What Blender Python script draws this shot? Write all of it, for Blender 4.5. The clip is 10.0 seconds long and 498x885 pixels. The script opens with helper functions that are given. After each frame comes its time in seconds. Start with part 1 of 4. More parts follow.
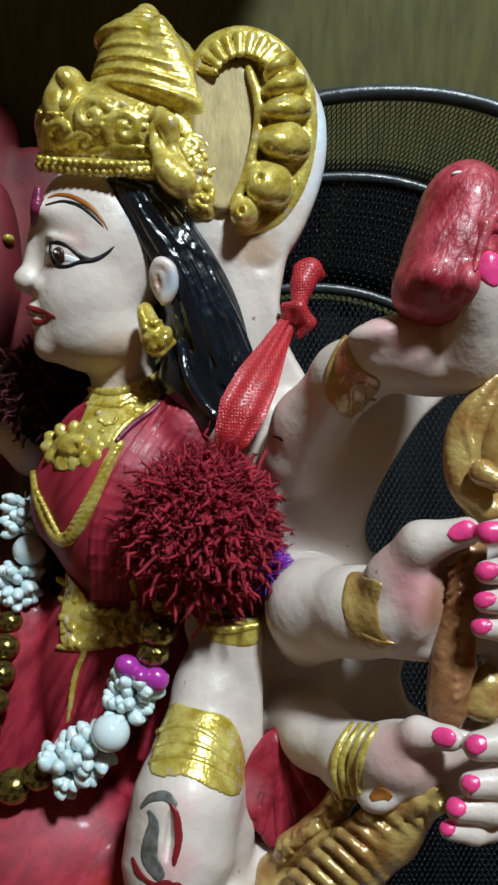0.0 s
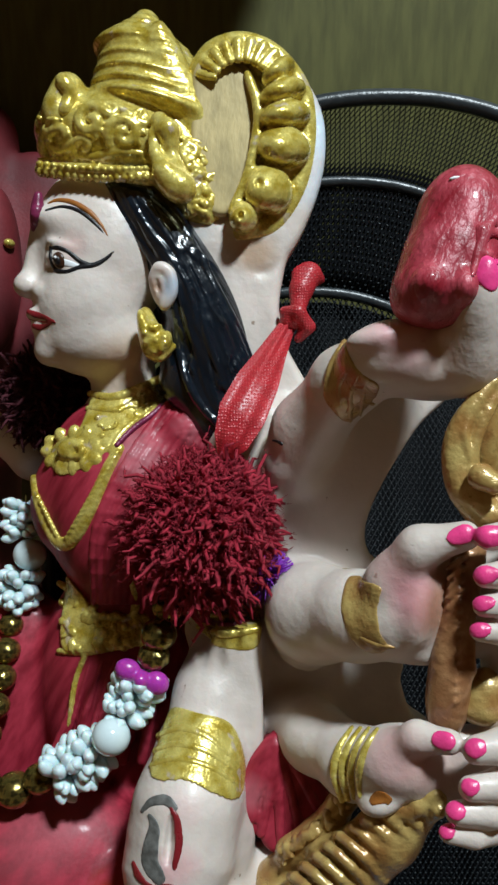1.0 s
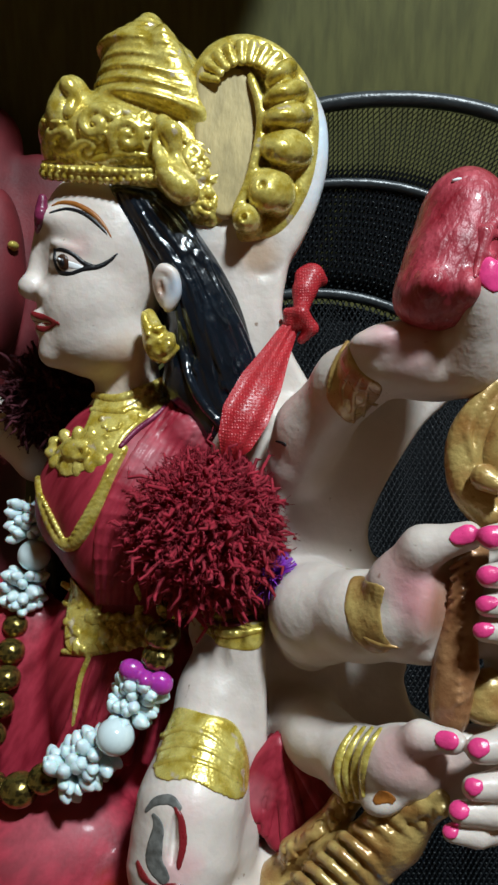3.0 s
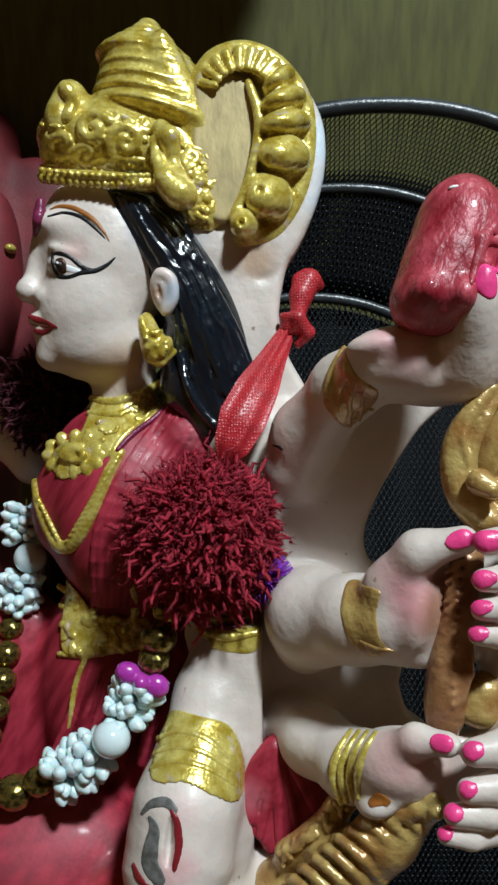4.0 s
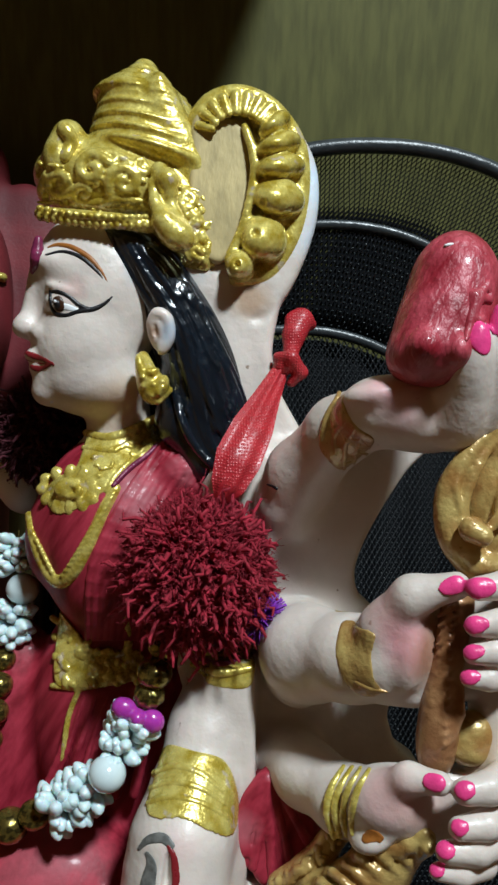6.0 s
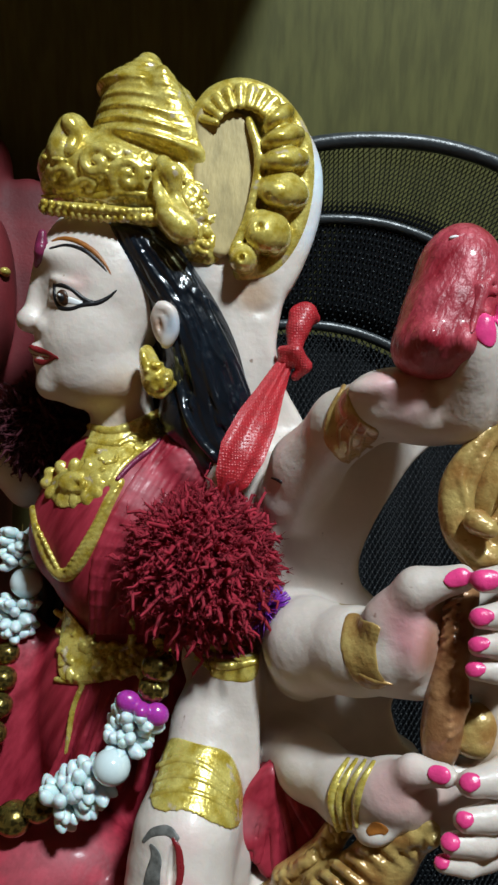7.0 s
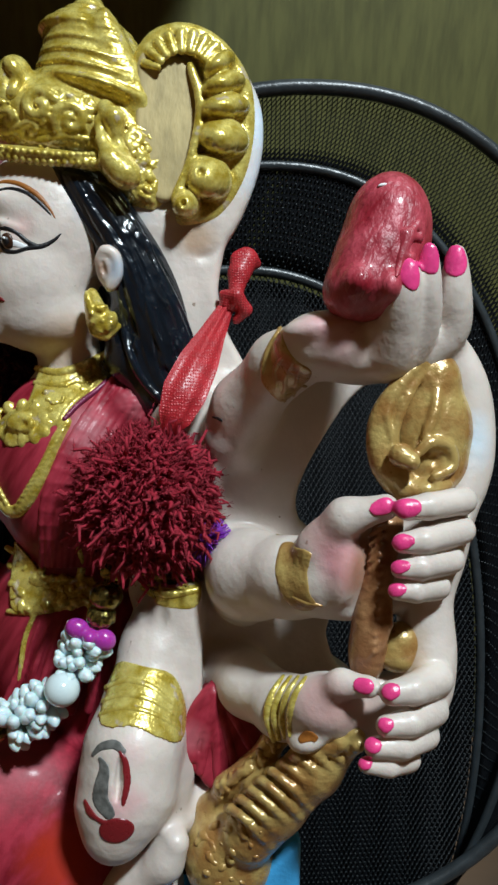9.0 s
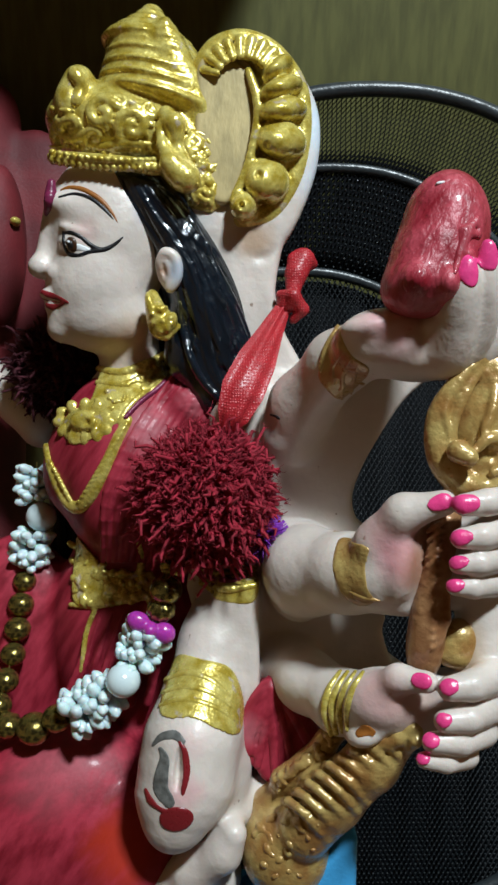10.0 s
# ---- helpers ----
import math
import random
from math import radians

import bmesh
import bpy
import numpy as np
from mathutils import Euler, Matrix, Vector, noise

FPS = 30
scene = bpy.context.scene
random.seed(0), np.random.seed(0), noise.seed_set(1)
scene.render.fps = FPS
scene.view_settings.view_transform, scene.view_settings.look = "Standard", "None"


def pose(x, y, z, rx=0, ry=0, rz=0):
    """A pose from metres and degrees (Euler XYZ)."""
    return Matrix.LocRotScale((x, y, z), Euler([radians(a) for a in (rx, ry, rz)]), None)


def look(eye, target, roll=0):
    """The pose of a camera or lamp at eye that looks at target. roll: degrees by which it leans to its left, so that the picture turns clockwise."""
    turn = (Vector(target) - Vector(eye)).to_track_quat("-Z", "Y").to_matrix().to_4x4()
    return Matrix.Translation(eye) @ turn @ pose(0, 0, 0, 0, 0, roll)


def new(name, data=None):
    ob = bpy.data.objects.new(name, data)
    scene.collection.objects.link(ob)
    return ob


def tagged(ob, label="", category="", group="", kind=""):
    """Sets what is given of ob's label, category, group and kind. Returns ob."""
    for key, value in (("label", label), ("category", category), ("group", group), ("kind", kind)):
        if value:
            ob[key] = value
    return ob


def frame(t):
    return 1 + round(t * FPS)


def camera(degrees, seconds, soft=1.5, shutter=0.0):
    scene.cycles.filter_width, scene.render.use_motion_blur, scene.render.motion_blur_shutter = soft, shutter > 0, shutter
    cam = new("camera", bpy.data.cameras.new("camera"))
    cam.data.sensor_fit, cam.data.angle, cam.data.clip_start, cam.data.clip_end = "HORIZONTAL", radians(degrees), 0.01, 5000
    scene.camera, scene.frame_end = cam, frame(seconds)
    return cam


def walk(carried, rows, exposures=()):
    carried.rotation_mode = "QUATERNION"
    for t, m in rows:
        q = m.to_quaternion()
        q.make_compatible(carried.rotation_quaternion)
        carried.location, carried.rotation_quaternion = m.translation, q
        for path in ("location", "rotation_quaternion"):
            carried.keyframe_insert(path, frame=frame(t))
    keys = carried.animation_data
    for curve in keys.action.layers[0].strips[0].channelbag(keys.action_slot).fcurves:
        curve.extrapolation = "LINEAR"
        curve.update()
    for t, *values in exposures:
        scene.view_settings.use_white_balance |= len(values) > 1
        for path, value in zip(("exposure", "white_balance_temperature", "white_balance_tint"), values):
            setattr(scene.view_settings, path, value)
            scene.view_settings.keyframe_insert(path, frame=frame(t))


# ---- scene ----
cam = camera(34.0, 10.0, soft=2.7)
METRES, EYE, TILT, LEAN, TURN = 0.078, 0.40, -20.0, 0.0, 0.0
ROWS = [
    (0.0, 0.0, 0.0, 0.0, 0.0, 0.0, -0.0),
    (0.5, -0.0092, -0.0259, 0.0046, 0.07, 0.26, -0.13),
    (1.0, 0.0072, -0.0075, 0.0082, 0.1, 0.14, 0.13),
    (1.5, 0.009, -0.0092, 0.0011, 0.29, 0.0, 0.27),
    (2.0, 0.0067, -0.0129, -0.0008, 0.47, 0.21, 0.24),
    (2.5, 0.0083, -0.0131, 0.0011, 0.45, 0.21, 0.25),
    (4.0, -0.0054, -0.0338, 0.0117, -0.12, 0.41, -0.03),
    (4.5, -0.0033, -0.0093, 0.0234, -0.18, 0.28, 0.01),
    (5.0, -0.0856, 0.0168, 0.1197, -1.23, -0.02, -0.36),
    (6.5, -0.1113, -0.135, 0.1511, -2.31, 0.68, -0.41),
    (7.0, -0.1198, -0.1011, 0.1408, -2.19, 0.38, -0.47),
    (7.5, -0.1138, 0.014, 0.1211, -1.78, -1.61, -0.46),
    (8.0, -0.0884, -0.0032, 0.1106, -2.35, -2.38, -0.41),
    (8.5, -0.0768, -0.0861, 0.1117, -3.75, -2.09, -0.22),
    (9.0, -0.0621, -0.2585, 0.0992, -5.18, -3.08, -0.41),
    (9.5, -0.0569, -0.2306, 0.0783, -4.23, -3.22, -0.3),
    (10.0, -0.0938, -0.3073, 0.0668, -1.63, -2.69, -0.31),
]
walk(cam, [(t, pose(0, 0, EYE, TILT, LEAN, TURN) @ pose(METRES * x, METRES * y, METRES * z, 90 + pitch, roll, yaw)) for t, x, y, z, yaw, pitch, roll in ROWS])

# ---- light ----
world = bpy.data.worlds.new("room_air")
scene.world = world
world.use_nodes = True
world.node_tree.nodes["Background"].inputs[0].default_value = (1.0, 0.74, 0.44, 1)
world.node_tree.nodes["Background"].inputs[1].default_value = 0.01

ELEV = Matrix.Translation((0, 0, EYE)) @ pose(0, 0, 0, 90 + TILT)


def area(name, eye, target, w, h, power, colour):
    data = bpy.data.lights.new(name, "AREA")
    data.shape, data.size, data.size_y, data.energy, data.color = "RECTANGLE", w, h, power, colour
    ob = new(name, data)
    ob.matrix_world = look(eye, target)
    return ob


KEY_AT = (0.37, -0.23, 1.51)
area("ceiling_lamp_light", KEY_AT, (0, 0.24, 0.36), 0.16, 0.12, 23.5, (0.87, 1.0, 1.06))


# ---- materials ----
def material(name, colour, rough=0.5, metal=0.0, coat=0.0, vary=0.25, scale=120.0, bump=0.15, fine=900.0, second=None, sheen=0.0, sub=0.0):
    """Painted or plain surface: base colour broken up at two scales, with fine relief."""
    m = bpy.data.materials.new(name)
    m.use_nodes = True
    nt = m.node_tree
    n, l = nt.nodes, nt.links
    b = n["Principled BSDF"]
    tc = n.new("ShaderNodeTexCoord")
    big, small = n.new("ShaderNodeTexNoise"), n.new("ShaderNodeTexNoise")
    big.inputs["Scale"].default_value, big.inputs["Detail"].default_value = scale, 5
    small.inputs["Scale"].default_value, small.inputs["Detail"].default_value = fine, 3
    for t in (big, small):
        l.new(tc.outputs["Object"], t.inputs["Vector"])
    ramp = n.new("ShaderNodeMix")
    ramp.data_type = "RGBA"
    dark = second if second else tuple(c * (1 - vary) for c in colour)
    ramp.inputs[6].default_value, ramp.inputs[7].default_value = (*dark, 1), (*colour, 1)
    mr = n.new("ShaderNodeMapRange")
    mr.inputs[1].default_value, mr.inputs[2].default_value = 0.35, 0.65
    l.new(big.outputs["Fac"], mr.inputs[0])
    l.new(mr.outputs[0], ramp.inputs[0])
    l.new(ramp.outputs[2], b.inputs["Base Color"])
    rr = n.new("ShaderNodeMapRange")
    rr.inputs[3].default_value, rr.inputs[4].default_value = max(0.02, rough - 0.1), rough + 0.1
    l.new(small.outputs["Fac"], rr.inputs[0])
    l.new(rr.outputs[0], b.inputs["Roughness"])
    b.inputs["Metallic"].default_value = metal
    b.inputs["Coat Weight"].default_value = coat
    b.inputs["Coat Roughness"].default_value = 0.12
    b.inputs["Sheen Weight"].default_value = sheen
    if sub:
        b.inputs["Subsurface Weight"].default_value, b.inputs["Subsurface Scale"].default_value = sub, 0.004
    bp = n.new("ShaderNodeBump")
    bp.inputs["Strength"].default_value, bp.inputs["Distance"].default_value = bump, 0.001
    add = n.new("ShaderNodeMath")
    add.operation = "ADD"
    l.new(big.outputs["Fac"], add.inputs[0])
    l.new(small.outputs["Fac"], add.inputs[1])
    l.new(add.outputs[0], bp.inputs["Height"])
    l.new(bp.outputs[0], b.inputs["Normal"])
    return m


SKIN = material("cream_plaster_paint", (0.68, 0.59, 0.53), 0.44, coat=0.1, vary=0.16, scale=70, bump=0.35, fine=240, sub=0.06)
GOLD = material("gold_paint", (0.74, 0.62, 0.17), 0.27, metal=0.36, coat=0.5, scale=240, bump=0.25, fine=700, second=(0.46, 0.33, 0.035))
BRONZE = material("thin_gold_paint", (0.52, 0.38, 0.13), 0.30, metal=0.2, coat=0.4, scale=130, bump=0.45, fine=450, second=(0.34, 0.17, 0.05))
COPPER = material("coppery_brown_paint", (0.42, 0.22, 0.10), 0.34, metal=0.15, coat=0.3, scale=160, bump=0.4, fine=450, second=(0.25, 0.10, 0.04))
LEAF = material("pale_gold_paint", (0.58, 0.46, 0.22), 0.42, metal=0.15, vary=0.3, scale=200, bump=0.1)
HAIR = material("black_gloss_paint", (0.006, 0.011, 0.018), 0.20, coat=0.6, vary=0.5, scale=260, bump=0.45, fine=420)
RED = material("crimson_gloss_paint", (0.40, 0.03, 0.055), 0.56, coat=0.04, scale=230, bump=0.12, fine=700, second=(0.20, 0.007, 0.018))
BUD = material("glossy_pink_red_paint", (0.50, 0.07, 0.10), 0.46, coat=0.22, scale=150, bump=1.0, fine=420, second=(0.25, 0.008, 0.020))
NAIL = material("hot_pink_paint", (0.85, 0.06, 0.25), 0.3, vary=0.2, scale=300)
WHITE = material("white_paint", (0.8, 0.82, 0.84), 0.4, vary=0.1)
BLACK = material("black_line_paint", (0.006, 0.006, 0.008), 0.4, vary=0.2)
BROWN = material("orange_brown_paint", (0.35, 0.12, 0.02), 0.45, vary=0.3, scale=400)
# Maroon yarn again, darkened: the far pompom's shade is put into the colour.
YARN_SHADED = material("shaded_maroon_yarn", (0.07, 0.004, 0.012), 0.85, vary=0.4, scale=300)
IRIS = material("dark_brown_paint", (0.05, 0.02, 0.01), 0.3, vary=0.2)
LIP = material("dark_red_lip_paint", (0.22, 0.015, 0.02), 0.3, vary=0.2)
MAGENTA = material("purple_magenta_paint", (0.20, 0.02, 0.07), 0.35, vary=0.3, scale=300)
GREY = material("grey_smudged_paint", (0.16, 0.16, 0.15), 0.5, vary=0.5, scale=500)
BLUE = material("sky_blue_paint", (0.06, 0.40, 0.80), 0.4, vary=0.2)
YARN = material("maroon_yarn", (0.36, 0.008, 0.028), 0.8, vary=0.45, scale=300)
RIBBON = material("red_satin", (0.46, 0.02, 0.03), 0.38, vary=0.25, scale=250, bump=0.5, fine=2500)
PLASTIC = material("pale_mint_plastic", (0.66, 0.80, 0.82), 0.3, coat=0.2, vary=0.08, sub=0.2)
PEARL = material("pearl_plastic", (0.66, 0.78, 0.80), 0.15, coat=0.7, vary=0.06, bump=0.02)
BEAD = material("antique_gold_bead", (0.36, 0.27, 0.07), 0.18, metal=0.8, vary=0.5, scale=250, bump=0.2)
BOW = material("purple_plastic", (0.42, 0.04, 0.36), 0.25, coat=0.3, vary=0.1, sub=0.2)
PURPLE = material("violet_tinsel", (0.25, 0.03, 0.45), 0.4, vary=0.4, scale=500)
IRON = material("black_enamelled_wire", (0.007, 0.008, 0.010), 0.5, coat=0.0, vary=0.3, scale=200)
CLOTH = material("dark_red_cloth", (0.17, 0.010, 0.016), 0.7, vary=0.5, scale=40)
# Unseen room shell: tinted orange so that its bounce warms the fill.
PLAIN = material("warm_bounce_room_paint", (0.62, 0.36, 0.15), 0.7, vary=0.1, scale=4, fine=80)
TABLE = material("dark_wood_table", (0.12, 0.07, 0.04), 0.5, vary=0.4, scale=12, fine=200)


def wall_material():
    m = material("olive_wall_paint", (0.125, 0.122, 0.036), 0.6, vary=0.3, scale=14, bump=0.1, fine=300)
    n, l = m.node_tree.nodes, m.node_tree.links
    tc = next(x for x in n if x.type == "TEX_COORD")
    mp = n.new("ShaderNodeMapping")
    mp.inputs["Scale"].default_value = (18, 18, 3.2)
    l.new(tc.outputs["Object"], mp.inputs["Vector"])
    for t in (x for x in n if x.type == "TEX_NOISE"):
        l.new(mp.outputs[0], t.inputs["Vector"])
    return m


OLIVE = wall_material()


def streaked(mat, stretch, turn):
    """Draws the variation out into brush streaks that lean by turn degrees from upright."""
    n, l = mat.node_tree.nodes, mat.node_tree.links
    tc = next(x for x in n if x.type == "TEX_COORD")
    mp = n.new("ShaderNodeMapping")
    mp.vector_type = "TEXTURE"
    mp.inputs["Scale"].default_value = (1, 1, stretch)
    mp.inputs["Rotation"].default_value = (0, radians(turn), 0)
    l.new(tc.outputs["Object"], mp.inputs["Vector"])
    for t in [x for x in n if x.type == "TEX_NOISE"]:
        l.new(mp.outputs[0], t.inputs["Vector"])


def speckled(mat, colour, scale, level, width=0.05):
    """Scatters small dark flecks and chips over a paint."""
    n, l = mat.node_tree.nodes, mat.node_tree.links
    b = n["Principled BSDF"]
    was = b.inputs["Base Color"].links[0].from_socket
    t = n.new("ShaderNodeTexNoise")
    t.inputs["Scale"].default_value, t.inputs["Detail"].default_value = scale, 2
    tc = next(x for x in n if x.type == "TEX_COORD")
    l.new(tc.outputs["Object"], t.inputs["Vector"])
    r = n.new("ShaderNodeMapRange")
    r.inputs[1].default_value, r.inputs[2].default_value, r.inputs[4].default_value = level, level + width, 0.75
    l.new(t.outputs["Fac"], r.inputs[0])
    mix = n.new("ShaderNodeMix")
    mix.data_type = "RGBA"
    mix.inputs[7].default_value = (*colour, 1)
    l.new(r.outputs[0], mix.inputs[0])
    l.new(was, mix.inputs[6])
    l.new(mix.outputs[2], b.inputs["Base Color"])


def woven(mat, scale, light):
    """A fine satin weave: raised dots, a little lighter."""
    n, l = mat.node_tree.nodes, mat.node_tree.links
    b = n["Principled BSDF"]
    was = b.inputs["Base Color"].links[0].from_socket
    tc = next(x for x in n if x.type == "TEX_COORD")
    v = n.new("ShaderNodeTexVoronoi")
    v.inputs["Scale"].default_value, v.inputs["Randomness"].default_value = scale, 0.25
    l.new(tc.outputs["Object"], v.inputs["Vector"])
    r = n.new("ShaderNodeMapRange")
    r.inputs[1].default_value, r.inputs[2].default_value, r.inputs[3].default_value, r.inputs[4].default_value = 0.2, 0.5, 0.35, 0.0
    l.new(v.outputs["Distance"], r.inputs[0])
    mix = n.new("ShaderNodeMix")
    mix.data_type = "RGBA"
    mix.inputs[7].default_value = (*light, 1)
    l.new(r.outputs[0], mix.inputs[0])
    l.new(was, mix.inputs[6])
    l.new(mix.outputs[2], b.inputs["Base Color"])
    bp = next(x for x in n if x.type == "BUMP")
    l.new(r.outputs[0], bp.inputs["Height"])


IRON.node_tree.nodes["Principled BSDF"].inputs["Specular IOR Level"].default_value = 0.2
RED.node_tree.nodes["Principled BSDF"].inputs["Specular IOR Level"].default_value = 0.35
streaked(RED, 6, 30)
streaked(BUD, 3, 10)
streaked(HAIR, 14, -25)
streaked(LEAF, 8, 5)
speckled(SKIN, (0.22, 0.13, 0.08), 330, 0.735)
speckled(GOLD, (0.62, 0.52, 0.40), 190, 0.66)
speckled(BRONZE, (0.34, 0.16, 0.04), 120, 0.50, 0.3)
woven(RIBBON, 1150, (0.62, 0.09, 0.09))
speckled(BEAD, (0.02, 0.015, 0.008), 420, 0.52, 0.06)


def brushed(mat, centre, radius, colour, amount):
    """A soft brushed patch round a figurine point: other paint, painted light and shade."""
    n, l = mat.node_tree.nodes, mat.node_tree.links
    b = n["Principled BSDF"]
    was = b.inputs["Base Color"].links[0].from_socket
    tc = next(x for x in n if x.type == "TEX_COORD")
    near = n.new("ShaderNodeVectorMath")
    near.operation = "DISTANCE"
    near.inputs[1].default_value = centre
    l.new(tc.outputs["Object"], near.inputs[0])
    rough = next(x for x in n if x.type == "TEX_NOISE")
    fall = n.new("ShaderNodeMapRange")
    fall.inputs[1].default_value, fall.inputs[2].default_value = radius, radius * 0.35
    fall.inputs[3].default_value, fall.inputs[4].default_value = 0, amount
    wob = n.new("ShaderNodeMath")
    wob.operation, wob.inputs[1].default_value = "MULTIPLY_ADD", radius * 0.8
    l.new(rough.outputs["Fac"], wob.inputs[0])
    off = n.new("ShaderNodeMath")
    off.operation, off.inputs[1].default_value = "SUBTRACT", radius * 0.4
    l.new(near.outputs["Value"], wob.inputs[2])
    l.new(wob.outputs[0], off.inputs[0])
    l.new(off.outputs[0], fall.inputs[0])
    mix = n.new("ShaderNodeMix")
    mix.data_type = "RGBA"
    mix.inputs[7].default_value = (*colour, 1)
    l.new(fall.outputs[0], mix.inputs[0])
    l.new(was, mix.inputs[6])
    l.new(mix.outputs[2], b.inputs["Base Color"])


# ---- building helpers ----
def link_mesh(name, verts, faces, mats, ids=None, parent=None, label="", smooth=True):
    me = bpy.data.meshes.new(name)
    me.from_pydata(verts, [], faces)
    for m in mats if isinstance(mats, (list, tuple)) else [mats]:
        me.materials.append(m)
    if ids is not None:
        me.polygons.foreach_set("material_index", ids)
    me.polygons.foreach_set("use_smooth", [smooth] * len(me.polygons))
    me.update()
    ob = new(name, me)
    if parent:
        ob.parent = parent
    if label:
        tagged(ob, label)
    return ob


def part(name, bm, mat, parent, label="", smooth=True):
    me = bpy.data.meshes.new(name)
    bm.to_mesh(me)
    bm.free()
    me.materials.append(mat)
    me.polygons.foreach_set("use_smooth", [smooth] * len(me.polygons))
    ob = new(name, me)
    if parent:
        ob.parent = parent
    if label:
        tagged(ob, label)
    return ob


def box(name, lo, hi, mat, parent=None, bevel=0.0):
    bm = bmesh.new()
    bmesh.ops.create_cube(bm, size=1)
    lo, hi = Vector(lo), Vector(hi)
    for v in bm.verts:
        v.co = Vector([lo[i] + (v.co[i] + 0.5) * (hi[i] - lo[i]) for i in range(3)])
    if bevel:
        bmesh.ops.bevel(bm, geom=bm.edges[:], offset=bevel, segments=2, affect="EDGES")
    return part(name, bm, mat, parent, smooth=False)


F = 1442.4


def at(a, b, d):
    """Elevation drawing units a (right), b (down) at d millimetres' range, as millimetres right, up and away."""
    return np.array([(a - 441) * d / F, (784 - b) * d / F, -d])


def place(p):
    """Millimetres of the elevation frame to the world."""
    return ELEV @ Vector((p[0] / 1000, p[1] / 1000, p[2] / 1000))


# ---- solid forms blended on a grid ----
def rounded(pts, n=4):
    """A closed outline through points, with smooth bends."""
    out = []
    m = len(pts)
    for i in range(m):
        p0, p1, p2, p3 = (np.array(pts[(i + j - 1) % m], float) for j in range(4))
        for q in range(n):
            t = q / n
            out.append(tuple(0.5 * (2 * p1 + (p2 - p0) * t + (2 * p0 - 5 * p1 + 4 * p2 - p3) * t ** 2 + (3 * p1 - p0 - 3 * p2 + p3) * t ** 3)))
    return out


class Clay:
    """A form blended from round shapes on a fine grid and skinned with quads."""

    def __init__(self, step):
        self.step, self.jobs = step, []

    def cone(self, p, r, q, s, k=0.0):
        """Rounded cone from at(*p) radius r to at(*q) radius s, in drawing units."""
        P, Q, R, S = at(*p), at(*q), r * p[2] / F, s * q[2] / F
        m = max(R, S) + k + 1
        lo, hi = np.minimum(P, Q) - m, np.maximum(P, Q) + m

        def f(x):
            axis = Q - P
            t = np.clip(((x - P) @ axis) / max(axis @ axis, 1e-9), 0, 1)
            return np.linalg.norm(x - P - t[..., None] * axis, axis=-1) - (R + (S - R) * t)
        self.jobs.append((lo, hi, f, k))
        return self

    def chain(self, pts, k=0.0):
        """Rounded cones along points (a, b, d, radius)."""
        for p, q in zip(pts, pts[1:]):
            self.cone(p[:3], p[3], q[:3], q[3], k)
        return self

    def curve(self, pts, k=0.0, n=5):
        """Rounded cones along a smooth curve through points (a, b, d, radius)."""
        P = np.array(pts, float)
        P = np.vstack([2 * P[0] - P[1], P, 2 * P[-1] - P[-2]])
        out = []
        for p0, p1, p2, p3 in zip(P, P[1:], P[2:], P[3:]):
            for i in range(n):
                t = i / n
                out.append(0.5 * (2 * p1 + (p2 - p0) * t + (2 * p0 - 5 * p1 + 4 * p2 - p3) * t ** 2 + (3 * p1 - p0 - 3 * p2 + p3) * t ** 3))
        out.append(P[-2])
        return self.chain([tuple(o) for o in out], k)

    def egg(self, p, rx, ry, rz, roll=0.0, k=0.0, yaw=0.0):
        """Ellipsoid: rx, ry in drawing units, rz in millimetres, roll counter-clockwise in degrees."""
        P = at(*p)
        r = np.array([rx * p[2] / F, ry * p[2] / F, rz])
        M = np.array((Euler((0, radians(yaw), radians(roll)))).to_matrix())
        m = r.max() + k + 1

        def f(x):
            y = (x - P) @ M
            a = np.linalg.norm(y / r, axis=-1)
            g = np.linalg.norm(y / r ** 2, axis=-1)
            return a * (a - 1) / np.maximum(g, 1e-6)
        self.jobs.append((P - m, P + m, f, k))
        return self

    def plate(self, pts, d0, d1, round_=1.5, k=0.0):
        """Flat plate with the outline pts (a, b), between the ranges d0 and d1, edges rounded."""
        dm = (d0 + d1) / 2
        Z = np.array([at(a, b, dm)[:2] for a, b in pts])
        half = (d1 - d0) / 2
        lo = np.array([*(Z.min(0) - k - 3), -d1 - k - 2])
        hi = np.array([*(Z.max(0) + k + 3), -d0 + k + 2])

        def f(x):
            xy = x[..., :2]
            best = np.full(xy.shape[:-1], 1e9)
            inside = np.zeros(xy.shape[:-1], bool)
            for A, B in zip(Z, np.roll(Z, -1, 0)):
                e = B - A
                w = xy - A
                t = np.clip((w @ e) / (e @ e), 0, 1)
                best = np.minimum(best, ((w - t[..., None] * e) ** 2).sum(-1))
                c = (A[1] <= xy[..., 1]) != (B[1] <= xy[..., 1])
                inside ^= c & (xy[..., 0] < A[0] + e[0] * (xy[..., 1] - A[1]) / (e[1] if abs(e[1]) > 1e-9 else 1e-9))
            flat = np.where(inside, -1, 1) * np.sqrt(best) + round_
            deep = np.abs(x[..., 2] + dm) - half + round_
            return np.minimum(np.maximum(flat, deep), 0) + np.hypot(np.maximum(flat, 0), np.maximum(deep, 0)) - round_
        self.jobs.append((lo, hi, f, k))
        return self

    def carve(self, other):
        """Marks the shapes of other as hollows."""
        self.jobs += [(lo, hi, f, -1.0 - k) for lo, hi, f, k in other.jobs]
        return self

